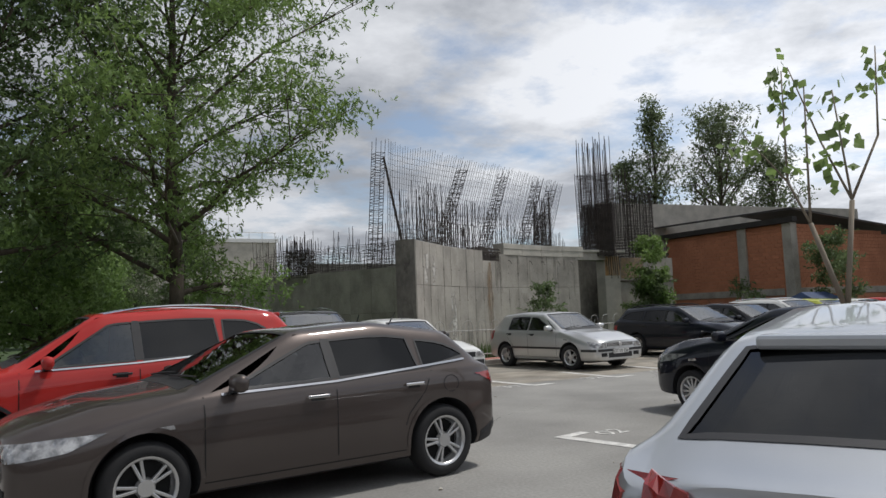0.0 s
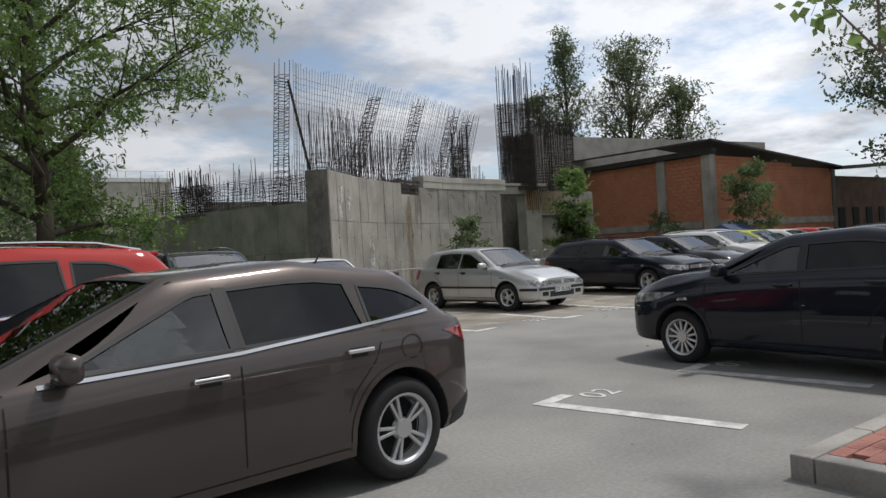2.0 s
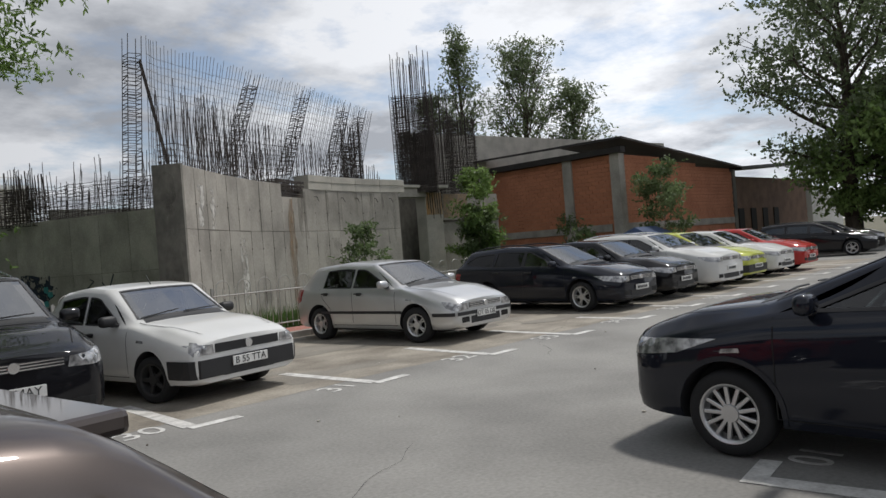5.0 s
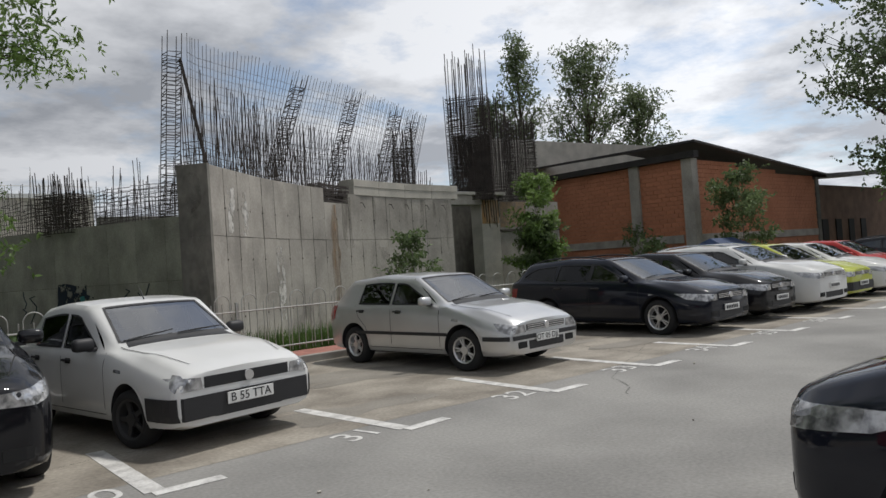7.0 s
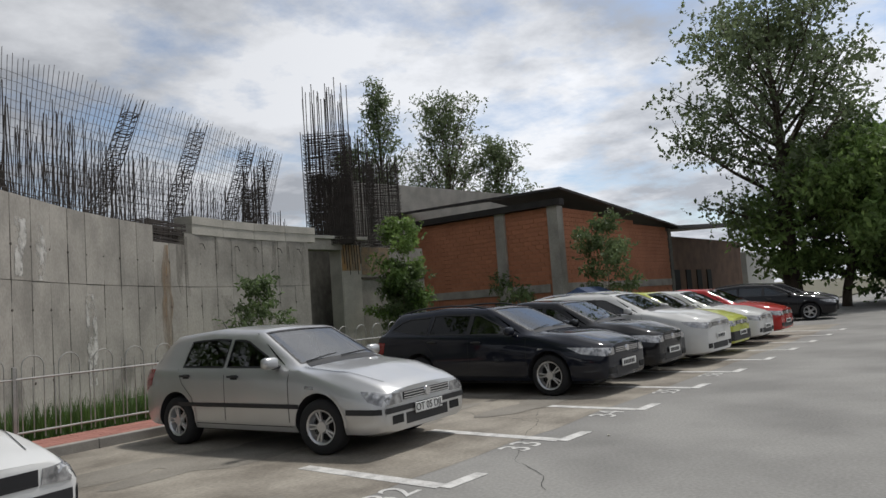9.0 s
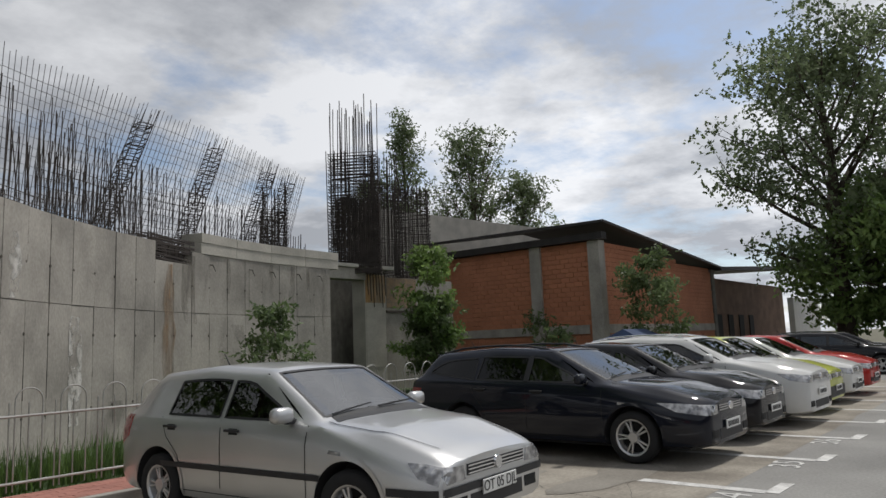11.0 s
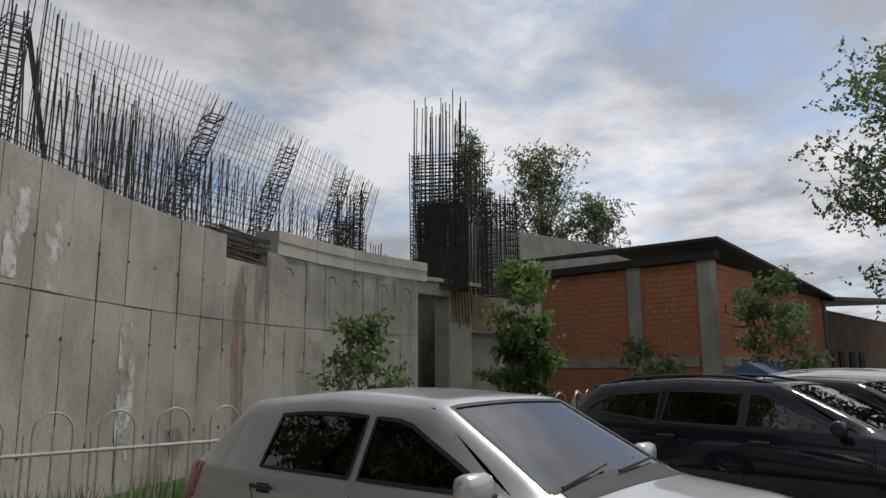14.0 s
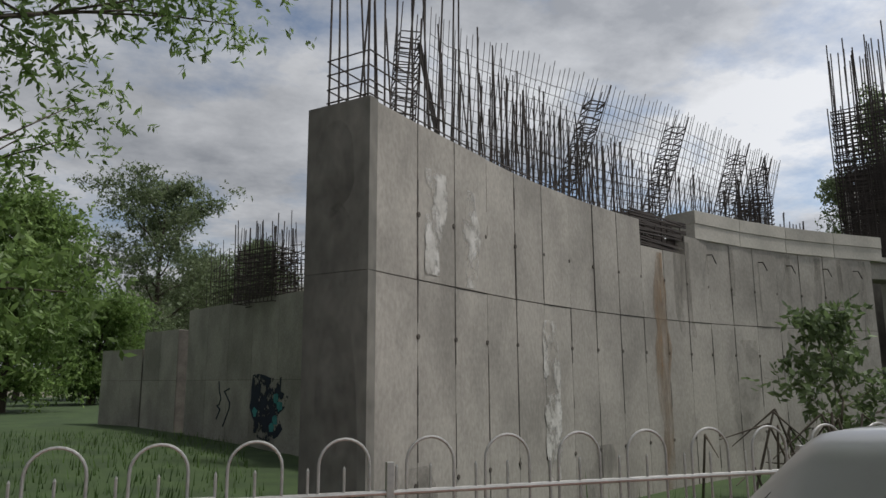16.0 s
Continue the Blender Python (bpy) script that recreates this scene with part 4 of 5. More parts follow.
STEMS = [((0, 0), (-0.01, 1.4), 0.035, 0.032), ((-0.01, 1.4), (-0.24, 2.3), 0.026, 0.022), ((-0.01, 1.4), (0.10, 2.5), 0.026, 0.022),
         ((-0.24, 2.3), (-0.40, 2.75), 0.013, 0.011), ((-0.40, 2.75), (-0.38, 3.9), 0.011, 0.006), ((-0.40, 2.75), (-0.75, 3.3), 0.010, 0.005), ((-0.24, 2.3), (-0.20, 3.7), 0.013, 0.006),
         ((0.10, 2.5), (-0.10, 3.1), 0.012, 0.009), ((-0.10, 3.1), (-0.33, 3.95), 0.009, 0.005), ((0.10, 2.5), (0.02, 3.6), 0.012, 0.006), ((0.10, 2.5), (0.34, 3.1), 0.014, 0.010), ((0.34, 3.1), (0.38, 4.0), 0.010, 0.005)]
raw("trunk", *tubes([(mp(a[0], a[1]), mp(b[0], b[1], 0.06 * (i % 3 - 1)), r0, r1) for i, (a, b, r0, r1) in enumerate(STEMS)], 7), M_BARK_PALE, maple, smooth=True)
tips = [mp(*p) for p in ((-0.38, 3.85), (-0.36, 3.7), (-0.33, 3.9), (-0.42, 3.5), (-0.75, 3.25), (-0.70, 3.1), (-0.2, 3.6), (-0.22, 3.3), (0.02, 3.5), (0.0, 3.2), (0.38, 3.9), (0.36, 3.6), (0.3, 3.2), (-0.1, 3.0), (-0.45, 2.9), (0.1, 2.8))]
lV, lF = leaf_cloud([tuple(t) for t in tips], 12, 0.10, 0.085, 91, 1.2, 0.8)
crown = bpy.data.meshes.new("crown")
crown.from_pydata(lV.tolist(), [], lF.tolist())
part("crown", crown, M_LEAF_YOUNG, maple)

random.seed(21)
rng = np.random.default_rng(4)
gV, gF = [], []
for k in range(9000):
    if k < 5200:
        x, y = rng.uniform(0.6, 9.5), FENCE_Y + 0.1 + abs(rng.normal(0, 0.9))
        h = rng.uniform(0.15, 0.50)
    else:
        x, y = rng.uniform(-8, 1.2), rng.uniform(FENCE_Y, 22)
        h = rng.uniform(0.06, 0.22)
    a = rng.uniform(0, 6.28)
    w = 0.012
    i = len(gV)
    z = lawn_z(x, y)
    dx, dy = math.cos(a), math.sin(a)
    gV += [(x - dy * w, y + dx * w, z - 0.02), (x + dy * w, y - dx * w, z - 0.02), (x + dx * h * 0.35, y + dy * h * 0.35, z + h)]
    gF.append((i, i + 1, i + 2))
tagged(raw("grass", gV, gF, M_GRASS), "tall unmown grass blades behind the fence", "grass", kind="stuff")

# ---- cars ----
from mathutils.bvhtree import BVHTree


def ease(pts, x):
    """Smooth curve through (x, value) points."""
    if x <= pts[0][0]:
        return pts[0][1]
    for (a, va), (b, vb) in zip(pts, pts[1:]):
        if x <= b:
            return va + (vb - va) * (x - a) / (b - a)
    return pts[-1][1]


def smooth_line(pts, x, r=0.10):
    return sum(ease(pts, x + r * k / 3) * w for k, w in ((-3, 1), (-2, 2), (-1, 3), (0, 4), (1, 3), (2, 2), (3, 1))) / 16


def roof_line(c):
    """Side view of bonnet, screen, roof and tail: (s, z)."""
    L, H = c["L"], c["H"]
    return [(0, c["zn"] - 0.06), (0.10, c["zn"]), (c["s1"] * 0.5, c["zn"] + (c["zc"] - c["zn"]) * 0.7), (c["s1"], c["zc"]), (c["s2"], H - 0.045), ((c["s2"] + c["s3"]) / 2, H), (c["s3"], H - c.get("drop", 0.06)), (c["s4"], c["zt"]), (L, c["zt"] - 0.04)]


def car_body(c):
    """Closed skin of the car, nose at +x, axles at +-wb/2."""
    L, W, H, wb, fo = c["L"], c["W"], c["H"], c["wb"], c["fo"]
    top = roof_line(c)
    belt = [(0, c["zn"] - 0.14), (0.35, c["zn"] - 0.05), (c["s1"], c["zb"]), (c["s4"], c["zb2"]), (L, c["zb2"] - 0.10)]
    ends = (0.0, 0.006, 0.016, 0.03, 0.05)
    marks = list(ends) + [0.08 + (L - 0.16) * k / 66 for k in range(67)] + [L - v for v in ends[::-1]]
    n = len(marks) - 1
    rows = []
    for s in marks:
        e = min(s, L - s)
        zt = smooth_line(top, s, 0.09)
        zs = min(smooth_line(belt, s, 0.12), zt - 0.025)
        nose = 1 - c.get("fr", 0.22) * math.exp(-s / 0.20) - 0.12 * math.exp(-(L - s) / 0.16)
        bend = 1 - min(1.0, e / 0.08)
        hw = W / 2 * nose * (0.90 + 0.10 * math.sqrt(1 - bend * bend))
        cabin = max(0.0, min(1.0, (zt - zs - 0.05) / (H - c["zb"] - 0.1)))
        hs = hw * (0.985 - 0.03 * (1 - cabin))
        ht = hs * (0.86 * (1 - cabin) + c.get("tumble", 0.72) * cabin)
        zlo = 0.20 + 0.05 * math.exp(-s / 0.12) + 0.10 * math.exp(-(L - s) / 0.15)
        zm = zlo + (zs - zlo) * 0.52
        half = [(0, zlo), (hw * 0.80, zlo), (hw * 0.95, zlo + 0.035), (hw * 0.992, zlo + 0.12), (hw, zm), (hw * 0.998, zm + (zs - zm) * 0.6), (hs, zs - 0.015), (hs - 0.02, zs + 0.012)]
        for f in (0.25, 0.5, 0.75, 0.93):
            half.append((hs - 0.02 + (ht - hs + 0.02) * f, zs + 0.012 + (zt - 0.02 - zs - 0.012) * (f ** (1.0 if cabin > .1 else .8))))
        half += [(ht * 0.94, zt - 0.004), (ht * 0.75, zt + 0.008), (ht * 0.4, zt + 0.016), (0, zt + 0.02)]
        full = half + [(-y, z) for y, z in half[-2:0:-1]]
        x = wb / 2 + fo - s
        rows.append([(x, y, z) for y, z in full])
    m = len(rows[0])
    V = [p for r in rows for p in r]
    F = []
    for k in range(n):
        for i in range(m):
            j = (i + 1) % m
            F.append((k * m + i, k * m + j, (k + 1) * m + j, (k + 1) * m + i))
    F.append(tuple(range(m)))
    F.append(tuple(range(n * m + m - 1, n * m - 1, -1)))
    return V, F


def side_panes(c):
    """Outlines of the side panes in (s, z): front, rear, quarter."""
    H, zb, zb2, s1, s2, s4 = (c[k] for k in ("H", "zb", "zb2", "s1", "s2", "s4"))
    hi = H - 0.125
    bl = lambda s: zb + 0.035 + (zb2 - zb) * (s - s1) / (s4 - s1)
    sA, sB, sC, sD = s1 + 0.30, c["sB"], c["sC"], c["sD"]
    top = roof_line(c)
    up = lambda s: min(hi, smooth_line(top, s, 0.09) - 0.115)
    edge = lambda a, b, n=4: [(a + (b - a) * k / n, up(a + (b - a) * k / n)) for k in range(n + 1)]
    front = [(sA, bl(sA)), (sB - 0.03, bl(sB)), *edge(sB - 0.05, min(s2 + 0.22, sB - 0.16)), (min(s2 + 0.12, sB - 0.22), hi - 0.045)]
    rear = [(sB + 0.04, bl(sB)), (sC - 0.02, bl(sC)), *edge(sC - 0.02 - c.get("cl", 0.05), sB + 0.02)]
    tip = bl(sD) + c.get("kick", 0.05)
    zq = up(sC + 0.02) - 0.012
    arc = [(sC + 0.03 + (sD - sC - 0.03) * f, max(tip + 0.012 + 0.05 * (1 - f), min(up(sC + (sD - sC) * f) - 0.01, zq - (zq - tip - 0.02) * f ** c.get("qe", 2.2)))) for f in (0.95, 0.8, 0.6, 0.4, 0.2, 0.0)]
    quarter = [(sC + 0.03, bl(sC)), (sD, tip), *arc]
    return bl, hi, [front, rear] + ([quarter] if sD - sC > 0.2 else [])


def screen_outline(c, rear):
    """Plan outline of the wind screen or rear window: (s, half width) at its lower and upper edge."""
    h = c["W"] / 2
    return ((c["s3"] + 0.08, h * 0.64), (c["s4"] - 0.10, h * 0.72)) if rear else ((c["s1"] + 0.07, h * 0.77), (c["s2"] - 0.05, h * 0.66))


def extruded(poly, d):
    bm = bmesh.new()
    lo = [bm.verts.new(p) for p in poly]
    hi = [bm.verts.new(Vector(p) + Vector(d)) for p in poly]
    bm.faces.new(lo); bm.faces.new(hi[::-1])
    for i in range(len(poly)):
        j = (i + 1) % len(poly)
        bm.faces.new((lo[j], lo[i], hi[i], hi[j]))
    bmesh.ops.recalc_face_normals(bm, faces=bm.faces)
    return bm


def cut(V, F, c):
    """The skin with wheel arches, a hollow cabin and its window openings."""
    me = bpy.data.meshes.new("body")
    me.from_pydata(V, [], F)
    bm = bmesh.new(); bm.from_mesh(me)
    bmesh.ops.recalc_face_normals(bm, faces=bm.faces)
    bm.to_mesh(me)
    bm.free()
    me.materials.append(M_PLASTIC); me.materials.append(M_SEAT)
    ob = new("body", me)
    tools = []
    X = lambda s: c["wb"] / 2 + c["fo"] - s

    def tool(bms, slot):
        whole = bmesh.new()
        for b in bms:
            t = bpy.data.meshes.new("tmp"); b.to_mesh(t); b.free(); whole.from_mesh(t); bpy.data.meshes.remove(t)
        for f in whole.faces:
            f.material_index = slot
        m2 = bpy.data.meshes.new("cutter"); whole.to_mesh(m2); whole.free()
        m2.materials.append(M_PLASTIC); m2.materials.append(M_SEAT)
        t = new("cutter", m2); tools.append(t)
        md = ob.modifiers.new("cut", "BOOLEAN"); md.operation, md.object, md.solver = "DIFFERENCE", t, "EXACT"

    wheels = []
    for x in (c["wb"] / 2, -c["wb"] / 2):
        for sy in (1, -1):
            b2 = bmesh.new()
            bmesh.ops.create_cone(b2, cap_ends=True, segments=40, radius1=c["r"] + 0.055, radius2=c["r"] + 0.055, depth=0.5, matrix=pose(x, sy * (c["W"] / 2 - 0.02), c["r"] + 0.01, 90, 0, 0))
            wheels.append(b2)
    tool(wheels, 1)
    # cabin: the skin drawn in by a hand's width
    s1, s2, s3, s4, H, W = (c[k] for k in ("s1", "s2", "s3", "s4", "H", "W"))
    z0 = c["r"] * 2 + 0.10
    prof = [(s1 + 0.10, z0), (s1 + 0.10, c["zc"] - 0.06), (s2 + 0.02, H - 0.075), ((s2 + s3) / 2, H - 0.05), (s3 - 0.04, H - c.get("drop", 0.06) - 0.05), (s4 - 0.12, c["zt"] - 0.05), (s4 - 0.12, z0)]
    cab = bmesh.new()
    rings = []
    for sg in (1, -1):
        ring = []
        for s, z in prof:
            hb = W / 2 * 0.93
            f = max(0.0, (z - c["zb"]) / (H - c["zb"]))
            ring.append(cab.verts.new((X(s), sg * hb * (1 - (1 - c.get("tumble", 0.72)) * f), z)))
        rings.append(ring)
    n = len(prof)
    cab.faces.new(rings[0]); cab.faces.new(rings[1][::-1])
    for i in range(n):
        j = (i + 1) % n
        cab.faces.new((rings[0][j], rings[0][i], rings[1][i], rings[1][j]))
    bmesh.ops.recalc_face_normals(cab, faces=cab.faces)
    tool([cab], 1)
    _, _, panes = side_panes(c)
    tool([extruded([(X(s), sg * 0.5, z) for s, z in p], (0, sg * 0.8, 0)) for p in panes for sg in (1, -1)], 0)
    scr = []
    for rear in (False, True):
        (sa, wa), (sb, wbb) = screen_outline(c, rear)
        zz = c["zc"] - 0.04 if not rear else c["zt"] - 0.04
        scr.append(extruded([(X(sa), -wa, zz), (X(sa), wa, zz), (X(sb), wbb, zz), (X(sb), -wbb, zz)], (0, 0, 1.0)))
    tool(scr, 0)
    bpy.context.view_layer.update()
    done = bpy.data.meshes.new_from_object(ob.evaluated_get(bpy.context.evaluated_depsgraph_get()))
    for o in [ob] + tools:
        bpy.data.objects.remove(o)
    return done


class Skin:
    """Lays flat outlines onto the car's skin."""

    def __init__(self, V, F):
        self.tree = BVHTree.FromPolygons([Vector(v) for v in V], F)

    def put(self, p, axis, off):
        """p: (a, b) in the side view (x, z), the front view (y, z) or the plan (x, y)."""
        a, b = p
        o, d = {"+y": ((a, 3, b), (0, -1, 0)), "-y": ((a, -3, b), (0, 1, 0)), "+x": ((4, a, b), (-1, 0, 0)), "-x": ((-4, a, b), (1, 0, 0)), "+z": ((a, b, 4), (0, 0, -1))}[axis]
        h, nrm, _, _ = self.tree.ray_cast(Vector(o), Vector(d))
        if h is None:
            h, nrm, _, _ = self.tree.find_nearest(Vector(o) + Vector(d) * 2)
        if nrm.dot(Vector(d)) > 0:
            nrm = -nrm
        return h + nrm * off

    def patch(self, poly, axis, off=0.004, grid=0.12):
        bm = bmesh.new()
        vs = [bm.verts.new((a, b, 0)) for a, b in poly]
        bm.faces.new(vs)
        bmesh.ops.triangulate(bm, faces=bm.faces)
        for _ in range(4):
            es = [e for e in bm.edges if e.calc_length() > grid]
            if not es:
                break
            bmesh.ops.subdivide_edges(bm, edges=es, cuts=1)
            bmesh.ops.triangulate(bm, faces=[f for f in bm.faces if len(f.verts) > 3])
        flat = [(v, v.co.x, v.co.y) for v in bm.verts]
        for v, a, b in flat:
            v.co = self.put((a, b), axis, off)
        r = bmesh.ops.extrude_face_region(bm, geom=list(bm.faces))
        back = {"+y": (0, -1, 0), "-y": (0, 1, 0), "+x": (-1, 0, 0), "-x": (1, 0, 0), "+z": (0, 0, -1)}[axis]
        bmesh.ops.translate(bm, verts=[v for v in r["geom"] if isinstance(v, bmesh.types.BMVert)], vec=Vector(back) * 0.008)
        return bm

    def strip(self, pts, axis, width, off=0.003, step=0.07):
        bm = bmesh.new()
        line = []
        for p, q in zip(pts, pts[1:]):
            n = max(1, int(math.dist(p, q) / step))
            line += [(p[0] + (q[0] - p[0]) * k / n, p[1] + (q[1] - p[1]) * k / n) for k in range(n)]
        line.append(pts[-1])
        prev = None
        for i, p in enumerate(line):
            a, b = line[max(0, i - 1)], line[min(len(line) - 1, i + 1)]
            t = Vector((b[0] - a[0], b[1] - a[1])).normalized()
            nx, ny = -t.y * width / 2, t.x * width / 2
            cur = (bm.verts.new(self.put((p[0] + nx, p[1] + ny), axis, off)), bm.verts.new(self.put((p[0] - nx, p[1] - ny), axis, off)))
            if prev:
                bm.faces.new((prev[0], cur[0], cur[1], prev[1]))
            prev = cur
        return bm


def lathe(profile, seg=36):
    """Turned about the y axis: profile of (radius, y)."""
    V, F = [], []
    m = len(profile)
    for k in range(seg):
        a = 2 * math.pi * k / seg
        V += [(r * math.cos(a), y, r * math.sin(a)) for r, y in profile]
    for k in range(seg):
        for i in range(m - 1):
            a, b = k * m + i, ((k + 1) % seg) * m + i
            F.append((a, a + 1, b + 1, b))
    return V, F


WHEELS = {}


def wheel_meshes(r, spokes, style, rim_mat, ratio=0.68):
    key = (r, spokes, style, rim_mat.name, ratio)
    if key in WHEELS:
        return WHEELS[key]
    w, rr = 0.10, r * ratio
    tyre = [(rr, -w), (rr + 0.02, -w - 0.012), (r - 0.03, -w - 0.008), (r - 0.006, -w + 0.02), (r, 0), (r - 0.006, w - 0.02), (r - 0.03, w + 0.008), (rr + 0.02, w + 0.012), (rr, w), (rr - 0.03, 0), (rr, -w)]
    V, F = lathe(tyre)
    t = bpy.data.meshes.new("tyre"); t.from_pydata(V, [], F); t.materials.append(M_TYRE)
    rim = [(rr + 0.004, w + 0.005), (rr - 0.012, w + 0.002), (rr - 0.022, w - 0.02), (rr - 0.03, -0.02), (0.05, -0.03)]
    V, F = lathe(rim)
    bmr = bmesh.new()
    for k in range(spokes):
        a = 2 * math.pi * k / spokes
        subs = ((-0.15, 0.024), (0.15, 0.024)) if style == "double" else ((0.0, 0.05 if spokes < 8 else 0.03),)
        for da, sw in subs:
            b = box_bm(0.04, w - 0.05, -sw / 2, rr - 0.008, w - 0.018, sw / 2, 0.006)
            b.transform(Matrix.Rotation(-(a + da), 4, "Y"))
            tmp = bpy.data.meshes.new("tmp"); b.to_mesh(tmp); b.free(); bmr.from_mesh(tmp); bpy.data.meshes.remove(tmp)
    hub = bmesh.ops.create_cone(bmr, cap_ends=True, segments=24, radius1=0.075, radius2=0.06, depth=0.04, matrix=pose(0, w - 0.025, 0, -90, 0, 0))
    s = bpy.data.meshes.new("spokes"); bmr.to_mesh(s); bmr.free(); s.materials.append(rim_mat)
    rm = bpy.data.meshes.new("rim"); rm.from_pydata(V, [], F); rm.materials.append(rim_mat)
    ds = bpy.data.meshes.new("brake_disc")
    V, F = lathe([(rr - 0.025, -0.01), (0.02, -0.008)]); ds.from_pydata(V, [], F); ds.materials.append(M_GAP)
    for me in (t, rm):
        for f in me.polygons:
            f.use_smooth = True
    WHEELS[key] = (t, rm, s, ds)
    return WHEELS[key]


def car(c, x, y, turn, body_mat, label, glass=None, rear_glass=None, rim_mat=None, plate="", steer=0.0, name="car", z=0.0):
    glass = glass or M_GLASS
    rear_glass = rear_glass or glass
    L, W, H, wb, fo, r = (c[k] for k in ("L", "W", "H", "wb", "fo", "r"))
    X = lambda s: wb / 2 + fo - s
    V, F = car_body(c)
    skin = Skin(V, F)
    root = empty(name, pose(x, y, z, 0, 0, turn), label=label, category="car", group="parked cars")
    me = cut(V, F, c)
    me.materials[0] = body_mat
    body = part("body", me, body_mat, root, smooth=True)
    me.set_sharp_from_angle(angle=radians(38))
    # glasshouse
    zb, zb2, s1, s2, s3, s4 = (c[k] for k in ("zb", "zb2", "s1", "s2", "s3", "s4"))
    sA, sB, sC, sD = s1 + 0.30, c["sB"], c["sC"], c["sD"]
    bl, hi, panes = side_panes(c)
    for side in ("+y", "-y"):
        for i, p in enumerate(panes):
            part("side_window", skin.patch([(X(s), z) for s, z in p], side, -0.004), glass if i == 0 else rear_glass, body)
            loop = [(X(s), z) for s, z in p]
            part("window_seal", skin.strip(loop + [loop[0]], side, 0.022, 0.004), M_PLASTIC, body, "black rubber window seal")
        if c.get("dark_frame", True):
            part("pillar_cover", skin.patch([(X(sB - 0.03), bl(sB)), (X(sB + 0.04), bl(sB)), (X(sB + 0.02), hi), (X(sB - 0.05), hi)], side, 0.003), M_PLASTIC, body)
        if c.get("chrome"):
            part("window_trim", skin.strip([(X(s), z) for s, z in [(sA - 0.08, bl(sA) - 0.03), (sB, bl(sB) - 0.028), (sD, bl(sD) + c.get("kick", 0.05) - 0.032)]], side, 0.018, 0.009), M_CHROME, body, "chrome window trim")
        # door joints and handles
        ds = c.get("doors", ((s1 + 0.08, 0), (sB, 0), (sC + 0.06, 1)))
        for s, curved in ds:
            zt0 = bl(s) - 0.03
            pts = [(X(s), zt0), (X(s), 0.30)] if not curved else [(X(s + 0.05), zt0), (X(s - 0.04), zt0 - 0.18), (X(s - 0.22), 0.62), (X(s - 0.26), 0.52)]
            part("door_gap", skin.strip(pts, side, 0.009, 0.0025), M_GAP, body)
        part("door_gap", skin.strip([(X(s1 + 0.08), 0.30), (X(sC - 0.2), 0.30)], side, 0.008, 0.0025), M_GAP, body)
        for s in (sB - 0.18, sC - 0.10):
            zz = bl(s) - c.get("hz", 0.13)
            p = skin.put((X(s), zz), side, 0.022)
            b = box_bm(-0.10, -0.012, -0.013, 0.10, 0.012, 0.013, 0.008)
            b.transform(Matrix.Translation(p))
            part("door_handle", b, c.get("handle", M_PLASTIC), body)
            # Flat near-black patch: the shade of the handle recess put into colour.
            part("handle_recess", skin.patch([(X(s) - 0.06, zz - 0.035), (X(s) + 0.06, zz - 0.035), (X(s) + 0.06, zz + 0.02), (X(s) - 0.06, zz + 0.02)], side, 0.003), M_GAP, body)
        if c.get("rub"):
            part("rub_strip", skin.strip([(X(s1 - 0.05), 0.53), (X(sC + 0.05), 0.53)], side, 0.05, 0.012), M_PLASTIC, body, "black rub strip")
        if c.get("rub"):
            part("bumper_strip", skin.strip([(X(0.03), 0.48), (X(fo - r - 0.09), 0.48)], side, 0.06, 0.012), M_PLASTIC, body, "black bumper strip")
        if c.get("sill"):
            part("sill_trim", skin.strip([(X(fo + r + 0.07), 0.27), (X(fo + wb - r - 0.07), 0.27)], side, 0.10, 0.006), M_PLASTIC, body)
        sg = 1 if side == "+y" else -1
        # mirror
        p = skin.put((X(sA + 0.02), bl(sA) + 0.0), side, 0.0)
        b = box_bm(-0.06, -0.11, -0.065, 0.055, 0.11, 0.07, 0.045)
        b.transform(Matrix.Translation(p + Vector((0.0, sg * 0.13, 0.055))))
        mir = part("mirror", b, c.get("mirror", body_mat), body, smooth=True)
        b = box_bm(-0.03, -0.06, -0.02, 0.03, 0.06, 0.02, 0.01)
        b.transform(Matrix.Translation(p + Vector((0.0, sg * 0.03, 0.0))))
        part("mirror_foot", b, M_PLASTIC, body)
        # lamps on the side wrap
        part("indicator", skin.patch([(X(s1 - 0.28), 0.72), (X(s1 - 0.14), 0.73), (X(s1 - 0.15), 0.76), (X(s1 - 0.27), 0.75)], side, 0.004), M_CLEAR_LENS, body)
        zn = c["zn"]
        hl = c.get("hl", 0.42)
        part("headlight", skin.patch([(X(0.03), zn - 0.20), (X(hl * 0.6), zn - 0.15), (X(hl), zn - 0.045), (X(hl * 0.5), zn - 0.055), (X(0.03), zn - 0.085)], side, 0.006, 0.07), M_CLEAR_LENS, body, "clear headlight")
        tl = c.get("tl", (0.62, 0.92))
        part("tail_light", skin.patch([(X(L - 0.03), tl[0]), (X(L - 0.24), tl[0] + 0.10), (X(L - 0.30), tl[1] - 0.01), (X(L - 0.03), tl[1])], side, 0.006, 0.07), M_RED_LENS, body, "red tail light")
        if c.get("flap") == side:
            cx, cz = X(L - 0.60), 0.85
            ring = [(cx + 0.085 * math.cos(k * math.pi / 12), cz + 0.075 * math.sin(k * math.pi / 12)) for k in range(25)]
            part("fuel_flap_gap", skin.strip(ring, side, 0.007, 0.003, 0.03), M_GAP, body)
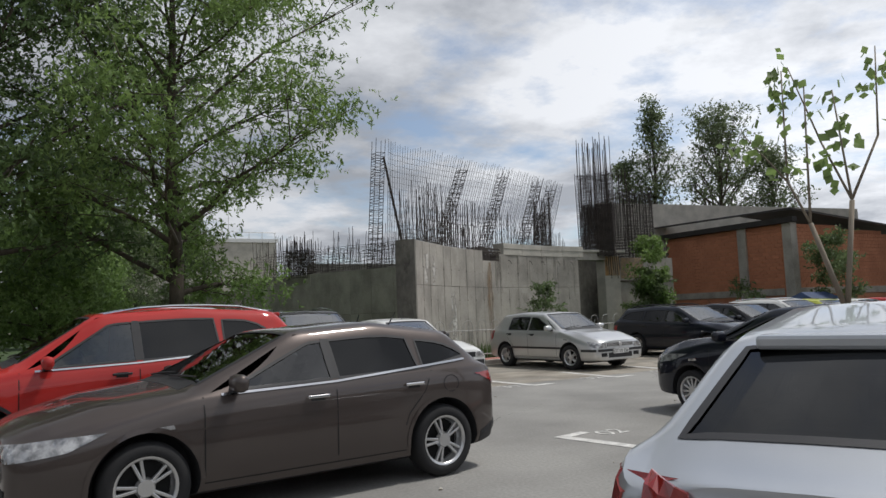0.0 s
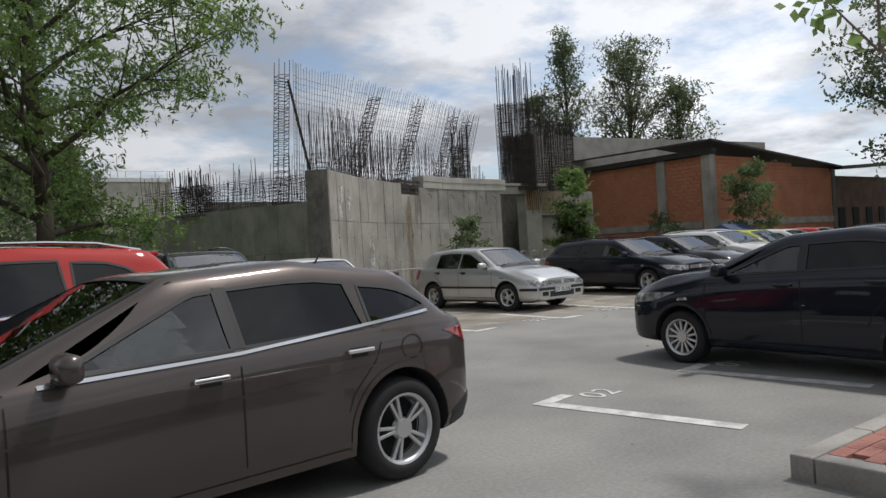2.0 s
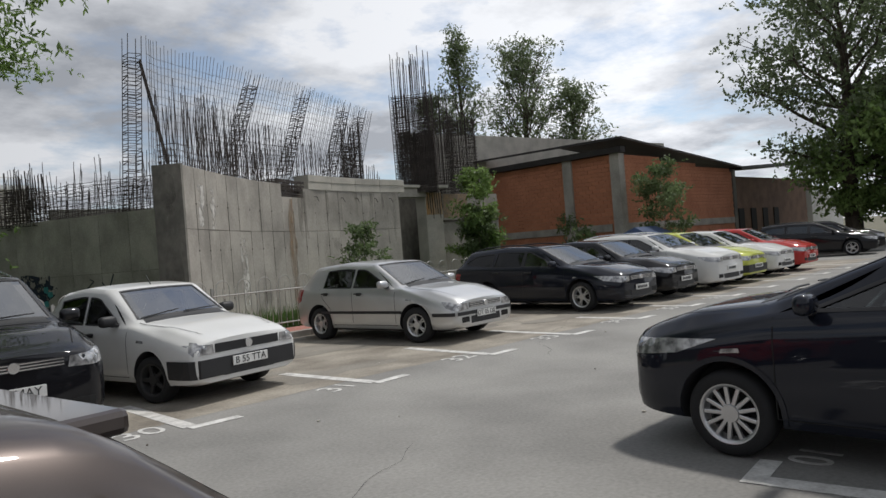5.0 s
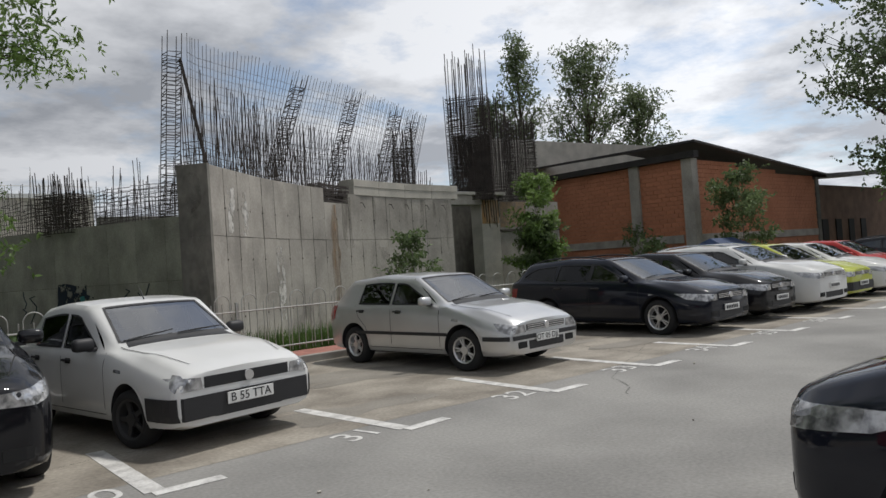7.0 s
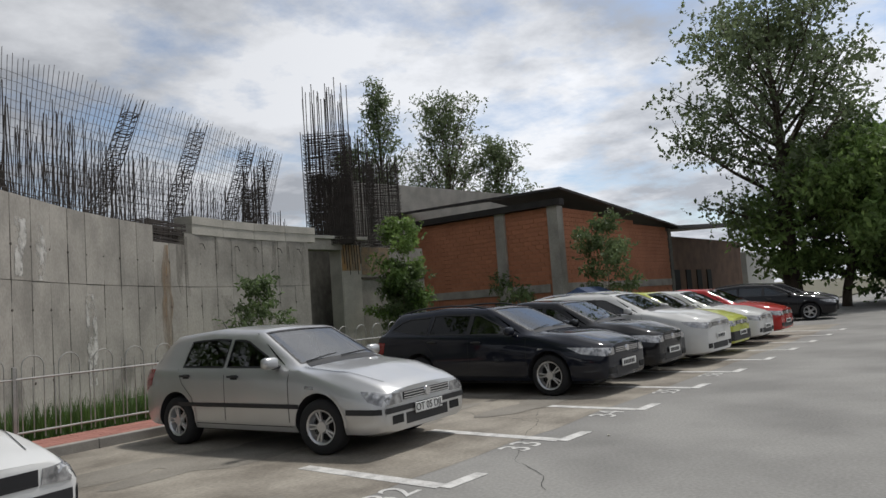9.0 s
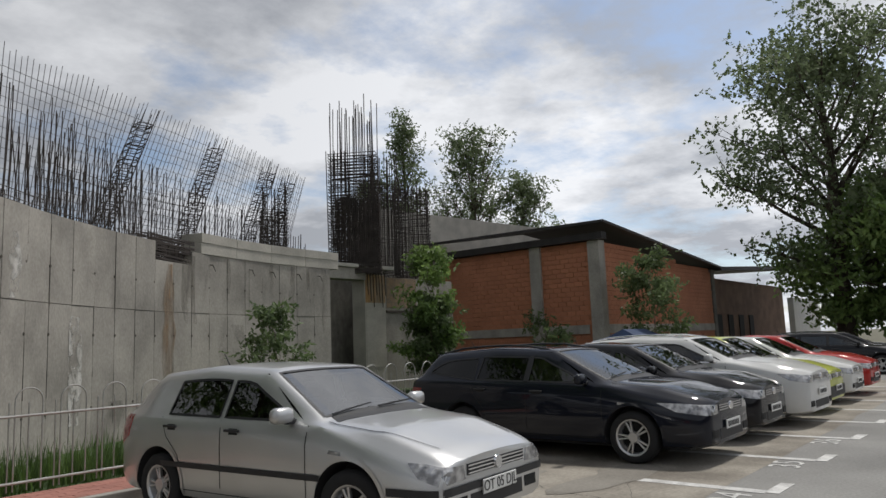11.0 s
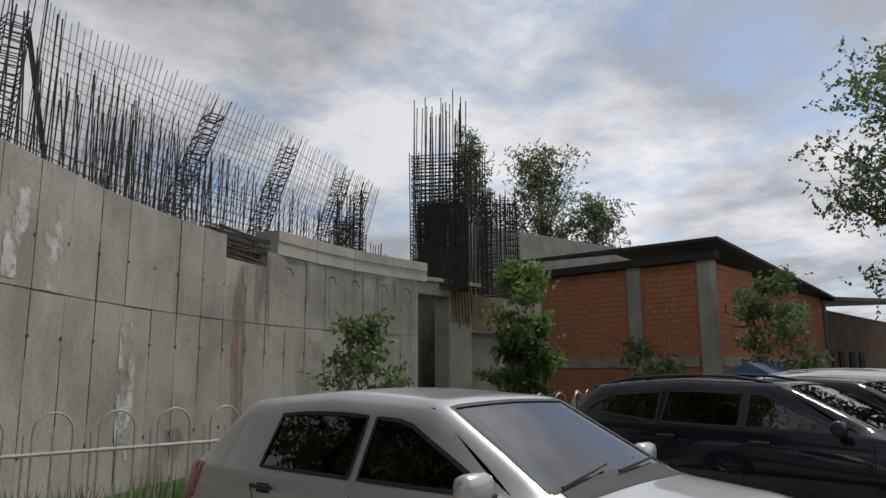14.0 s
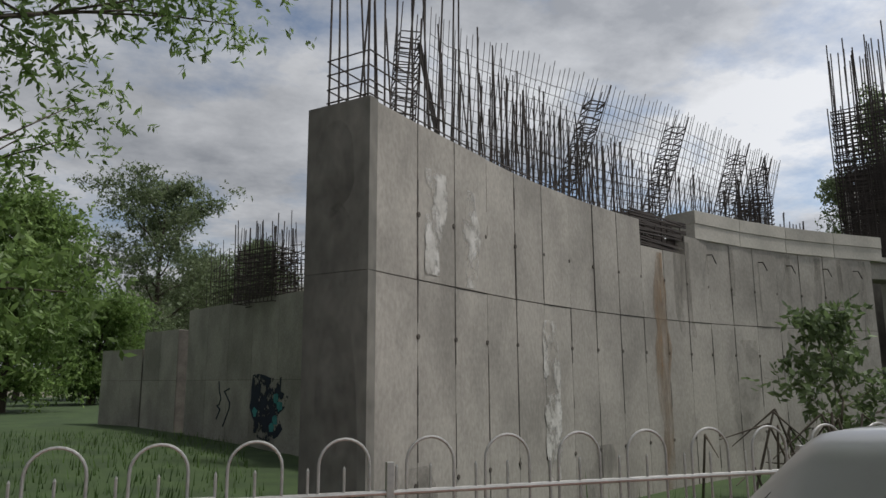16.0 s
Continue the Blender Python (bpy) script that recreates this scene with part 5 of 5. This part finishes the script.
        if c.get("flap"):
            part("crease", skin.strip([(X(s1 - 0.2), 0.70), (X(sB), 0.735), (X(L - 0.35), 0.80)], side, 0.012, 0.006), body_mat, body)
            part("bumper_trim", skin.patch([(X(L - 0.04), 0.30), (X(fo + wb + r + 0.10), 0.26), (X(fo + wb + r + 0.10), 0.36), (X(L - 0.04), 0.46)], side, 0.006, 0.08), M_PLASTIC, body)
    # arches
    for ax in (wb / 2, -wb / 2):
        for side in ("+y", "-y"):
            pts = [(ax + (r + 0.075) * math.cos(math.radians(a)), r + 0.01 + (r + 0.075) * math.sin(math.radians(a))) for a in range(-10, 191, 10)]
            part("arch_lip", skin.strip(pts, side, 0.035, 0.006, 0.2), c.get("lip", body_mat), body)
    yw = W * 0.5
    zn = c["zn"]
    # front
    hy = c.get("hy", (0.50, 0.82))
    part("windscreen", windscreen(skin, c, X), M_SCREEN, body)
    part("rear_window", windscreen(skin, c, X, True), rear_glass, body)
    for rear in (False, True):
        (sa, wa), (sb, wbb) = screen_outline(c, rear)
        part("window_seal", skin.strip([(X(sa), -wa), (X(sa), wa), (X(sb), wbb), (X(sb), -wbb), (X(sa), -wa)], "+z", 0.03, 0.003), M_PLASTIC, body, "black rubber window seal")
    for sg in (1, -1):
        part("headlight", skin.patch([(sg * yw * hy[0], zn - 0.19), (sg * yw * (hy[1] - 0.06), zn - 0.20), (sg * yw * hy[1], zn - 0.075), (sg * yw * (hy[0] + 0.02), zn - 0.085)], "+x", 0.006, 0.07), M_CLEAR_LENS, body, "clear headlight")
        part("tail_light", skin.patch([(sg * yw * 0.55, c.get("tl", (0.62, 0.92))[0] + 0.03), (sg * yw * 0.74, c.get("tl", (0.62, 0.92))[0]), (sg * yw * 0.75, c.get("tl", (0.62, 0.92))[1]), (sg * yw * 0.60, c.get("tl", (0.62, 0.92))[1] - 0.02)], "-x", 0.016, 0.04), M_RED_LENS, body, "red tail light")
        part("fog_lamp", skin.patch([(sg * yw * 0.52, 0.33), (sg * yw * 0.74, 0.33), (sg * yw * 0.74, 0.42), (sg * yw * 0.52, 0.42)], "+x", 0.005, 0.08), M_GAP, body)
    gw = yw * c.get("gw", 0.47)
    gz0, gz1 = zn - c.get("grille", 0.17), zn - 0.085
    part("grille", skin.patch([(-gw, gz0), (gw, gz0), (gw, gz1), (-gw, gz1)], "+x", 0.005, 0.1), M_PLASTIC, body, "black slatted grille")
    for k in range(3):
        zz = gz0 + (gz1 - gz0) * (k + 0.5) / 3
        part("grille_bar", skin.strip([(-gw + 0.01, zz), (gw - 0.01, zz)], "+x", 0.012, 0.012, 0.1), c.get("bars", M_CHROME), body)
    b = bmesh.new()
    bmesh.ops.create_cone(b, cap_ends=True, segments=24, radius1=0.055, radius2=0.05, depth=0.02, matrix=Matrix.Translation(skin.put((0, (gz0 + gz1) / 2), "+x", 0.016)) @ pose(0, 0, 0, 0, 90, 0))
    part("badge", b, M_CHROME, body, "round chrome badge")
    part("air_intake", skin.patch([(-yw * 0.46, 0.30), (yw * 0.46, 0.30), (yw * 0.46, 0.42), (-yw * 0.46, 0.42)], "+x", 0.005, 0.1), M_PLASTIC, body)
    if c.get("rub"):
        part("bumper_strip", skin.strip([(-yw * 0.86, 0.48), (yw * 0.86, 0.48)], "+x", 0.06, 0.014), M_PLASTIC, body, "black bumper strip")
    if c.get("bumper"):
        z0, z1 = c["bumper"]
        bm_ = part("bumper", skin.patch([(-yw * 0.97, z0), (yw * 0.97, z0), (yw * 0.97, z1), (-yw * 0.97, z1)], "+x", 0.02, 0.08), M_PLASTIC, body, "black plastic bumper")
        for side in ("+y", "-y"):
            part("bumper_end", skin.patch([(X(0.02), z0), (X(fo - r - 0.09), z0), (X(fo - r - 0.09), z1), (X(0.02), z1)], side, 0.014, 0.08), M_PLASTIC, body)
            part("bumper_end", skin.patch([(X(L - 0.02), z0), (X(fo + wb + r + 0.09), z0), (X(fo + wb + r + 0.09), z1), (X(L - 0.02), z1)], side, 0.014, 0.08), M_PLASTIC, body)
    pz = c.get("pz", 0.46)
    pp = skin.put((0, pz), "+x", 0.028 if not c.get("bumper") else 0.035)
    b = box_bm(-0.006, -0.26, -0.055, 0.006, 0.26, 0.055, 0.004)
    b.transform(Matrix.Translation(pp))
    pl = part("number_plate", b, M_PLATE, body, "white number plate")
    if plate:
        t = part("plate_text", text_mesh(plate, 0.115, 0.001), M_INK, body)
        t.matrix_local = Matrix.Translation(pp + Vector((0.008, 0, 0))) @ pose(0, 0, 0, 90, 0, 90)
    else:
        for k in range(7):
            b = box_bm(0.007, -0.21 + k * 0.06, -0.03, 0.009, -0.17 + k * 0.06, 0.03)
            b.transform(Matrix.Translation(pp))
            part("plate_bar", b, M_INK, body)
    p2 = skin.put((0, c.get("pzr", 0.80)), "-x", 0.012)
    b = box_bm(-0.006, -0.26, -0.055, 0.006, 0.26, 0.055, 0.004); b.transform(Matrix.Translation(p2))
    part("number_plate", b, M_PLATE, body, "white number plate")
    # bonnet joints, wipers
    for sg in (1, -1):
        part("bonnet_gap", skin.strip([(X(0.18), sg * yw * 0.62), (X(s1 * 0.6), sg * yw * 0.78), (X(s1), sg * yw * 0.80)], "+z", 0.008, 0.006), M_GAP, body)
        a = skin.put((X(s1 + 0.06), sg * 0.30 - 0.30), "+z", 0.02); d = skin.put((X(s1 + 0.12), sg * 0.30 + 0.27), "+z", 0.022)
        m_ = skin.put((X(s1 + 0.085), sg * 0.30), "+z", 0.025)
        raw("wiper", *tubes([(a, m_, 0.008, 0.009), (m_, d, 0.009, 0.006)], 6), M_PLASTIC, body)
    part("cowl", skin.patch([(X(s1 - 0.06), -yw * 0.74), (X(s1 - 0.06), yw * 0.74), (X(s1 + 0.06), yw * 0.70), (X(s1 + 0.06), -yw * 0.70)], "+z", 0.003), M_PLASTIC, body)
    if c.get("spoiler"):
        pt = skin.put((X(s3 + 0.03), 0), "+z", 0)
        b = box_bm(-0.09, -yw * 0.60, -0.045, 0.10, yw * 0.60, 0.006, 0.015); b.transform(Matrix.Translation(pt))
        part("spoiler", b, body_mat, body)
    if c.get("rails"):
        for sg in (1, -1):
            pts = [skin.put((X(s), sg * yw * 0.62), "+z", 0.045 if 0 < i < 5 else 0.0) for i, s in enumerate(np.linspace(s2 + 0.1, s3 - 0.05, 6))]
            raw("roof_rail", *tubes([(a, b_, 0.016, 0.016) for a, b_ in zip(pts, pts[1:])], 8), c["rails"], body)
    pt = skin.put((X(s3 - 0.25 if not c.get("ant") else s2 + 0.1), 0), "+z", 0)
    raw("antenna", *tubes([(pt, pt + Vector((-0.10, 0, 0.14)), 0.008, 0.004)], 6), M_PLASTIC, body)
    # cabin seen through the panes
    for s in (s2 + 0.55, sB + 0.85):
        for sg in (1, -1):
            b = box_bm(-0.10, -0.24, r * 2 + 0.10, 0.10, 0.24, zb + 0.12, 0.06)
            box_bm(-0.05, -0.12, zb + 0.13, 0.06, 0.12, zb + 0.30, 0.04, b)
            b.transform(Matrix.Translation((X(s), sg * 0.36, 0)))
            part("seat", b, M_SEAT, body)
    sw = lathe([(0.165, 0.0), (0.18, 0.012), (0.195, 0.0), (0.18, -0.012), (0.165, 0.0)], 24)
    st = raw("steering_wheel", *sw, M_PLASTIC, body, smooth=True)
    st.matrix_local = pose(X(s1 + 0.78), 0.36, zb + 0.02, 0, 0, 90) @ pose(0, 0, 0, 25, 0, 0)
    part("dashboard", box_bm(X(s1 + 0.60), -yw * 0.8, zb - 0.25, X(s1 + 0.14), yw * 0.8, zb - 0.02, 0.03), M_SEAT, body)
    # wheels
    t, rm, sp, dsk = wheel_meshes(r, c.get("spokes", 5), c.get("style", "double"), rim_mat or M_RIM, c.get("rimr", 0.68))
    for ax in (1, -1):
        for sg in (1, -1):
            w = new("wheel")
            w.parent = root
            w.matrix_local = pose(ax * wb / 2, sg * (W / 2 - 0.115), r, 0, 0, (0 if sg > 0 else 180) + (steer if ax > 0 else 0))
            for nme, m_ in (("tyre", t), ("rim", rm), ("spokes", sp), ("brake_disc", dsk)):
                o = new(nme, m_); o.parent = w
    under = box_bm(-L / 2 + 0.35 + (fo - (L - wb) / 2) * 0, -W / 2 + 0.28, 0.17, L / 2 - 0.4, W / 2 - 0.28, 0.24)
    part("underbody", under, M_PLASTIC, root)
    return root


def windscreen(skin, c, X, rear=False):
    bm = bmesh.new()
    n, m = 8, 12
    g = []
    (sa, wa), (sb, wbb) = screen_outline(c, rear)
    for i in range(n + 1):
        f = i / n
        s, w = sa + (sb - sa) * f, wa + (wbb - wa) * f
        g.append([bm.verts.new(skin.put((X(s), -w + 2 * w * j / m), "+z", -0.003)) for j in range(m + 1)])
    for i in range(n):
        for j in range(m):
            bm.faces.new((g[i][j], g[i][j + 1], g[i + 1][j + 1], g[i + 1][j]))
    return bm


GOLF = dict(L=4.15, W=1.735, H=1.44, wb=2.51, fo=0.86, r=0.31, zn=0.735, zc=0.96, s1=1.20, s2=1.98, s3=3.60, s4=4.09, zt=0.96, zb=0.93, zb2=0.97, sB=2.42, sC=3.26, sD=3.42, rub=True, dark_frame=False, kick=0.06, hz=0.11, bumper=None, pz=0.45, rimr=0.61, doors=((1.32, 0), (2.42, 0), (3.28, 1)), hl=0.30, tumble=0.76, fr=0.09, tl=(0.66, 0.98), hy=(0.54, 0.88), gw=0.51)
KIA = dict(flap="+y", L=4.22, W=1.80, H=1.45, wb=2.65, fo=0.88, r=0.33, zn=0.80, zc=1.0, s1=1.22, s2=2.12, s3=3.72, s4=4.18, zt=0.96, drop=0.11, zb=0.93, zb2=0.995, sB=2.42, sC=3.30, sD=3.84, chrome=True, handle=M_CHROME, kick=0.07, qf=0.30, hl=0.62, spoiler=True, tl=(0.80, 0.93), sill=False)
FIESTA = dict(L=3.97, W=1.72, H=1.45, drop=0.10, wb=2.49, fo=0.80, r=0.30, zn=0.86, zc=1.05, s1=1.05, s2=1.95, s3=3.45, s4=3.92, zt=1.02, zb=0.96, zb2=1.08, sB=2.20, sC=3.02, sD=3.45, kick=0.12, qf=0.3, hl=0.75, spoiler=True, spokes=13, style="single", tl=(0.86, 1.14), sill=False, handle=M_PLASTIC)
DACIA = dict(L=4.10, W=1.64, H=1.42, wb=2.44, fo=0.82, r=0.285, zn=0.77, zc=0.95, s1=1.20, s2=1.85, s3=3.00, s4=3.55, zt=0.99, zb=0.90, zb2=0.93, sB=2.28, sC=3.02, sD=3.10, dark_frame=False, bumper=(0.31, 0.52), pz=0.45, hl=0.16, bars=M_PLASTIC, fr=0.06, spokes=5, style="single", grille=0.19, mirror=M_PLASTIC, ant=True, tumble=0.82, hy=(0.60, 0.92), gw=0.58)
SUV = dict(L=4.55, W=1.88, H=1.68, wb=2.74, fo=0.88, r=0.36, zn=0.92, zc=1.12, s1=1.18, s2=1.98, s3=4.02, s4=4.50, zt=1.10, zb=1.06, zb2=1.14, sB=2.40, sC=3.32, sD=4.05, kick=0.06, qe=3.0, hl=0.45, rails=M_CHROME, sill=True, bumper=None, pz=0.55, lip=M_PLASTIC, spoiler=True, chrome=True, tl=(0.85, 1.15))
WAGON = dict(L=4.70, W=1.81, H=1.48, wb=2.66, fo=0.93, r=0.325, zn=0.80, zc=1.0, s1=1.25, s2=2.15, s3=4.20, s4=4.65, zt=1.0, zb=0.95, zb2=1.03, sB=2.48, sC=3.36, sD=4.25, kick=0.08, qe=3.5, hl=0.6, rails=M_PLASTIC, chrome=False, spoiler=True)
HATCH = dict(L=4.05, W=1.75, H=1.48, wb=2.54, fo=0.86, r=0.31, zn=0.82, zc=1.02, s1=1.15, s2=1.98, s3=3.48, s4=4.0, zt=1.0, zb=0.95, zb2=1.02, sB=2.25, sC=3.08, sD=3.45, kick=0.08, hl=0.5, spoiler=True)
P_SILVER = paint("silver_paint", (0.60, 0.60, 0.595), 0.7)
P_BROWN = paint("brown_grey_paint", (0.085, 0.070, 0.064), 0.45)
P_RED = paint("red_paint", (0.42, 0.03, 0.025))
P_NAVY = paint("navy_black_paint", (0.008, 0.010, 0.018))
P_BLACK = paint("black_paint", (0.008, 0.008, 0.010))
P_WHITE = paint("white_car_paint", (0.70, 0.70, 0.68))
P_YELLOW = paint("lime_yellow_paint", (0.52, 0.56, 0.10))
P_PALE = paint("pale_silver_paint", (0.50, 0.52, 0.545), 0.6)

car(GOLF, 3.48, 3.42, -86, P_SILVER, "silver five-door hatchback with black rub strips parked askew", plate="OT 05 DJL", steer=8)
car(KIA, -6.81, -5.18, 185.8, P_BROWN, "brown-grey five-door hatchback with chrome window trim", rear_glass=M_GLASS_DARK)
car(FIESTA, 0.02, -6.05, 90, P_NAVY, "dark navy hatchback with silver multi-spoke wheels", rear_glass=M_GLASS_DARK)
car(DACIA, -1.46, 2.98, -81, P_WHITE, "old white saloon with black bumpers", rim_mat=M_STEELRIM, plate="B 55 TTA", steer=12)
car(SUV, -3.78, 2.80, -90, P_BLACK, "black sport utility car with chrome grille", plate="876 MAY", rear_glass=M_GLASS_DARK)
car(SUV, -7.95, -2.45, 184, P_RED, "bright red sport utility car with roof rails", rear_glass=M_GLASS_DARK)
car(WAGON, 8.17, 3.14, -90, P_NAVY, "dark navy estate car with roof rails", rear_glass=M_GLASS_DARK)
car(HATCH, 10.3, 3.05, -90, P_BLACK, "black hatchback between parked cars")
car(dict(SUV, H=1.55, L=4.45, rails=M_CHROME, lip=P_WHITE), 12.4, 2.95, -91, P_WHITE, "white compact crossover with a split grille")
car(dict(HATCH, H=1.52, bumper=(0.3, 0.5)), 14.5, 3.0, -90, P_YELLOW, "lime yellow hatchback with a dark bumper")
car(HATCH, 16.7, 3.0, -90, P_WHITE, "white hatchback parked near the row's end", rim_mat=M_STEELRIM)
car(HATCH, 18.9, 3.0, -90, P_RED, "red hatchback at the row's end")
car(WAGON, 27.5, 3.4, -75, P_BLACK, "black estate car parked beyond the row")
car(HATCH, 30.0, 3.6, -75, P_BLACK, "black hatchback parked beyond the row")
car(dict(HATCH, zt=1.06, zb2=1.06, s3=3.30, s4=3.92, drop=0.09, tl=(0.82, 1.03)), -5.27, -10.36, 20, P_PALE, "pale silver hatchback with a red tail light", rear_glass=M_GLASS_DARK)
car(HATCH, -13.2, -1.6, 184, P_WHITE, "white car parked beyond the red one")

# ---- cracks, debris ----


def crack(x, y, heading, length, seed, width=0.005):
    rg = random.Random(seed)
    bm = bmesh.new()
    prev = None
    a = radians(heading)
    n = int(length / 0.12)
    for k in range(n + 1):
        w = width * (0.35 + 0.65 * rg.random()) * (1 - 0.7 * k / n)
        cur = (bm.verts.new((x - w * math.sin(a), y + w * math.cos(a), 0.005)), bm.verts.new((x + w * math.sin(a), y - w * math.cos(a), 0.005)))
        if prev:
            bm.faces.new((prev[0], cur[0], cur[1], prev[1]))
        prev = cur
        a += rg.gauss(0, 0.22)
        a += (radians(heading) - a) * 0.3
        x, y = x + 0.12 * math.cos(a), y + 0.12 * math.sin(a)
    tagged(part("crack", bm, M_GAP), "thin dark crack in the asphalt", "crack", "cracks in the asphalt")


crack(2.4, -0.9, 38, 5.5, 1)
crack(-3.75, -7.80, 0, 6.0, 2, 0.035)
crack(-1.0, 1.2, 160, 2.6, 3)
crack(5.2, 0.8, 70, 3.2, 4)
crack(-5.0, -4.2, 20, 4.0, 5)
for k in range(26):
    rg = random.Random(300 + k)
    x, y = rg.uniform(-6, 5), rg.choice((rg.uniform(5.2, 5.55), rg.uniform(-6.5, 4.5)))
    bm = bmesh.new()
    bmesh.ops.create_icosphere(bm, subdivisions=1, radius=rg.uniform(0.008, 0.022))
    for v in bm.verts:
        v.co *= rg.uniform(0.7, 1.2)
        v.co.z = v.co.z * 0.6 + 0.008
    bm.transform(Matrix.Translation((x, y, 0)))
    tagged(part("pebble", bm, M_CONC_WHITE if k % 3 else M_BARK), "small loose stone lying on the asphalt", "pebble", "loose stones")
rg = random.Random(77)
segs = []
for k in range(26):
    p = Vector((7.1 + rg.gauss(0, 0.6), 9.1 + rg.gauss(0, 0.35), 0.05))
    a, h = rg.uniform(0, 6.28), rg.uniform(0.5, 1.2)
    q = p + Vector((math.cos(a) * 0.5, math.sin(a) * 0.3, h))
    e = q + Vector((math.cos(a) * 0.6, math.sin(a) * 0.4, rg.uniform(-0.5, 0.1)))
    segs += [(p, q, 0.018, 0.013), (q, e, 0.013, 0.005)]
tagged(raw("brush_pile", *tubes(segs, 5), M_BARK), "tangle of dry dark branches against the wall", "brush pile", kind="stuff")

# ---- dumpster and clutter ----
bin_e = empty("waste_container", pose(22.2, 8.6, 0.06), label="dark blue waste container with a peaked lid", category="container")
part("tub", box_bm(-0.7, -0.6, 0.1, 1.3, 0.6, 1.45, 0.05), M_BLUE, bin_e)
lid = bmesh.new()
lv_ = [lid.verts.new(p) for p in ((-0.8, -0.7, 1.45), (1.4, -0.7, 1.45), (1.4, 0.7, 1.45), (-0.8, 0.7, 1.45), (-0.6, 0, 1.78), (1.2, 0, 1.78))]
for f in ((0, 1, 5, 4), (1, 2, 5), (2, 3, 4, 5), (3, 0, 4), (3, 2, 1, 0)):
    lid.faces.new([lv_[i] for i in f])
part("lid", lid, M_BLUE, bin_e)
part("sticker", box_bm(0.3, -0.612, 1.05, 0.75, -0.602, 1.35), M_PAPER, bin_e)
kiosk = empty("white_hut", pose(48, 8.0, 0), label="white painted wall seen past the trees", category="hut")
part("wall", box_bm(-6, 0, 0, 0, 0.3, 3.4), M_WHITE, kiosk)
rail_e = empty("barrier", pose(23.0, 6.2, 0.05), label="low white and red barrier rail behind the cars", category="barrier")
part("rail", box_bm(-2.5, -0.03, 0.95, 3.5, 0.03, 1.05, 0.01), M_WHITE, rail_e)
for k in range(3):
    part("post", box_bm(-2.3 + k * 2.7, -0.03, 0, -2.24 + k * 2.7, 0.03, 0.95), M_FENCE, rail_e)

block = empty("far_building", pose(0, 0, 0), label="pale flat-roofed building far behind the low wall", category="building")
part("wall", box_bm(-8, 87, 0, 21, 98, 12.2), M_CONC_WHITE, block)
part("parapet", box_bm(-8.2, 86.8, 12.2, 21.2, 98.2, 12.7), M_WHITE, block)
raw("railing", *tubes([((-8, 86.9, 13.6), (21, 86.9, 13.6), 0.04, 0.04)] + [((x, 86.9, 12.7), (x, 86.9, 13.6), 0.04, 0.04) for x in np.arange(-8, 21.1, 1.8)] + [((14.5, 87.2, 12.7), (14.5, 87.2, 15.8), 0.05, 0.03)], 5), M_FENCE, block)

# ---- unseen walls added to close the lot behind the walker, dark for car reflections ----
for nm, bb in (("wall_south", (-60, -41, 0, 90, -40, 6)), ("wall_west", (-41, -40, 0, -40, 40, 6))):
    tagged(part(nm, box_bm(*bb), M_BARK), "plain unseen wall added to darken reflections in the cars", "wall", kind="structure")

# ---- pieces ----
bricks()
island = bpy.data.objects["pavement.001"]
paver_field(bpy.data.objects["pavement"], -1.0, 4.2, KERB_Y + 0.13, FENCE_Y, 0.128, 0.2, 0.1)
paver_field(island, -3.58, -0.9, -8.36, -7.60 - 0.15, 0.146, 0.2, 0.1)
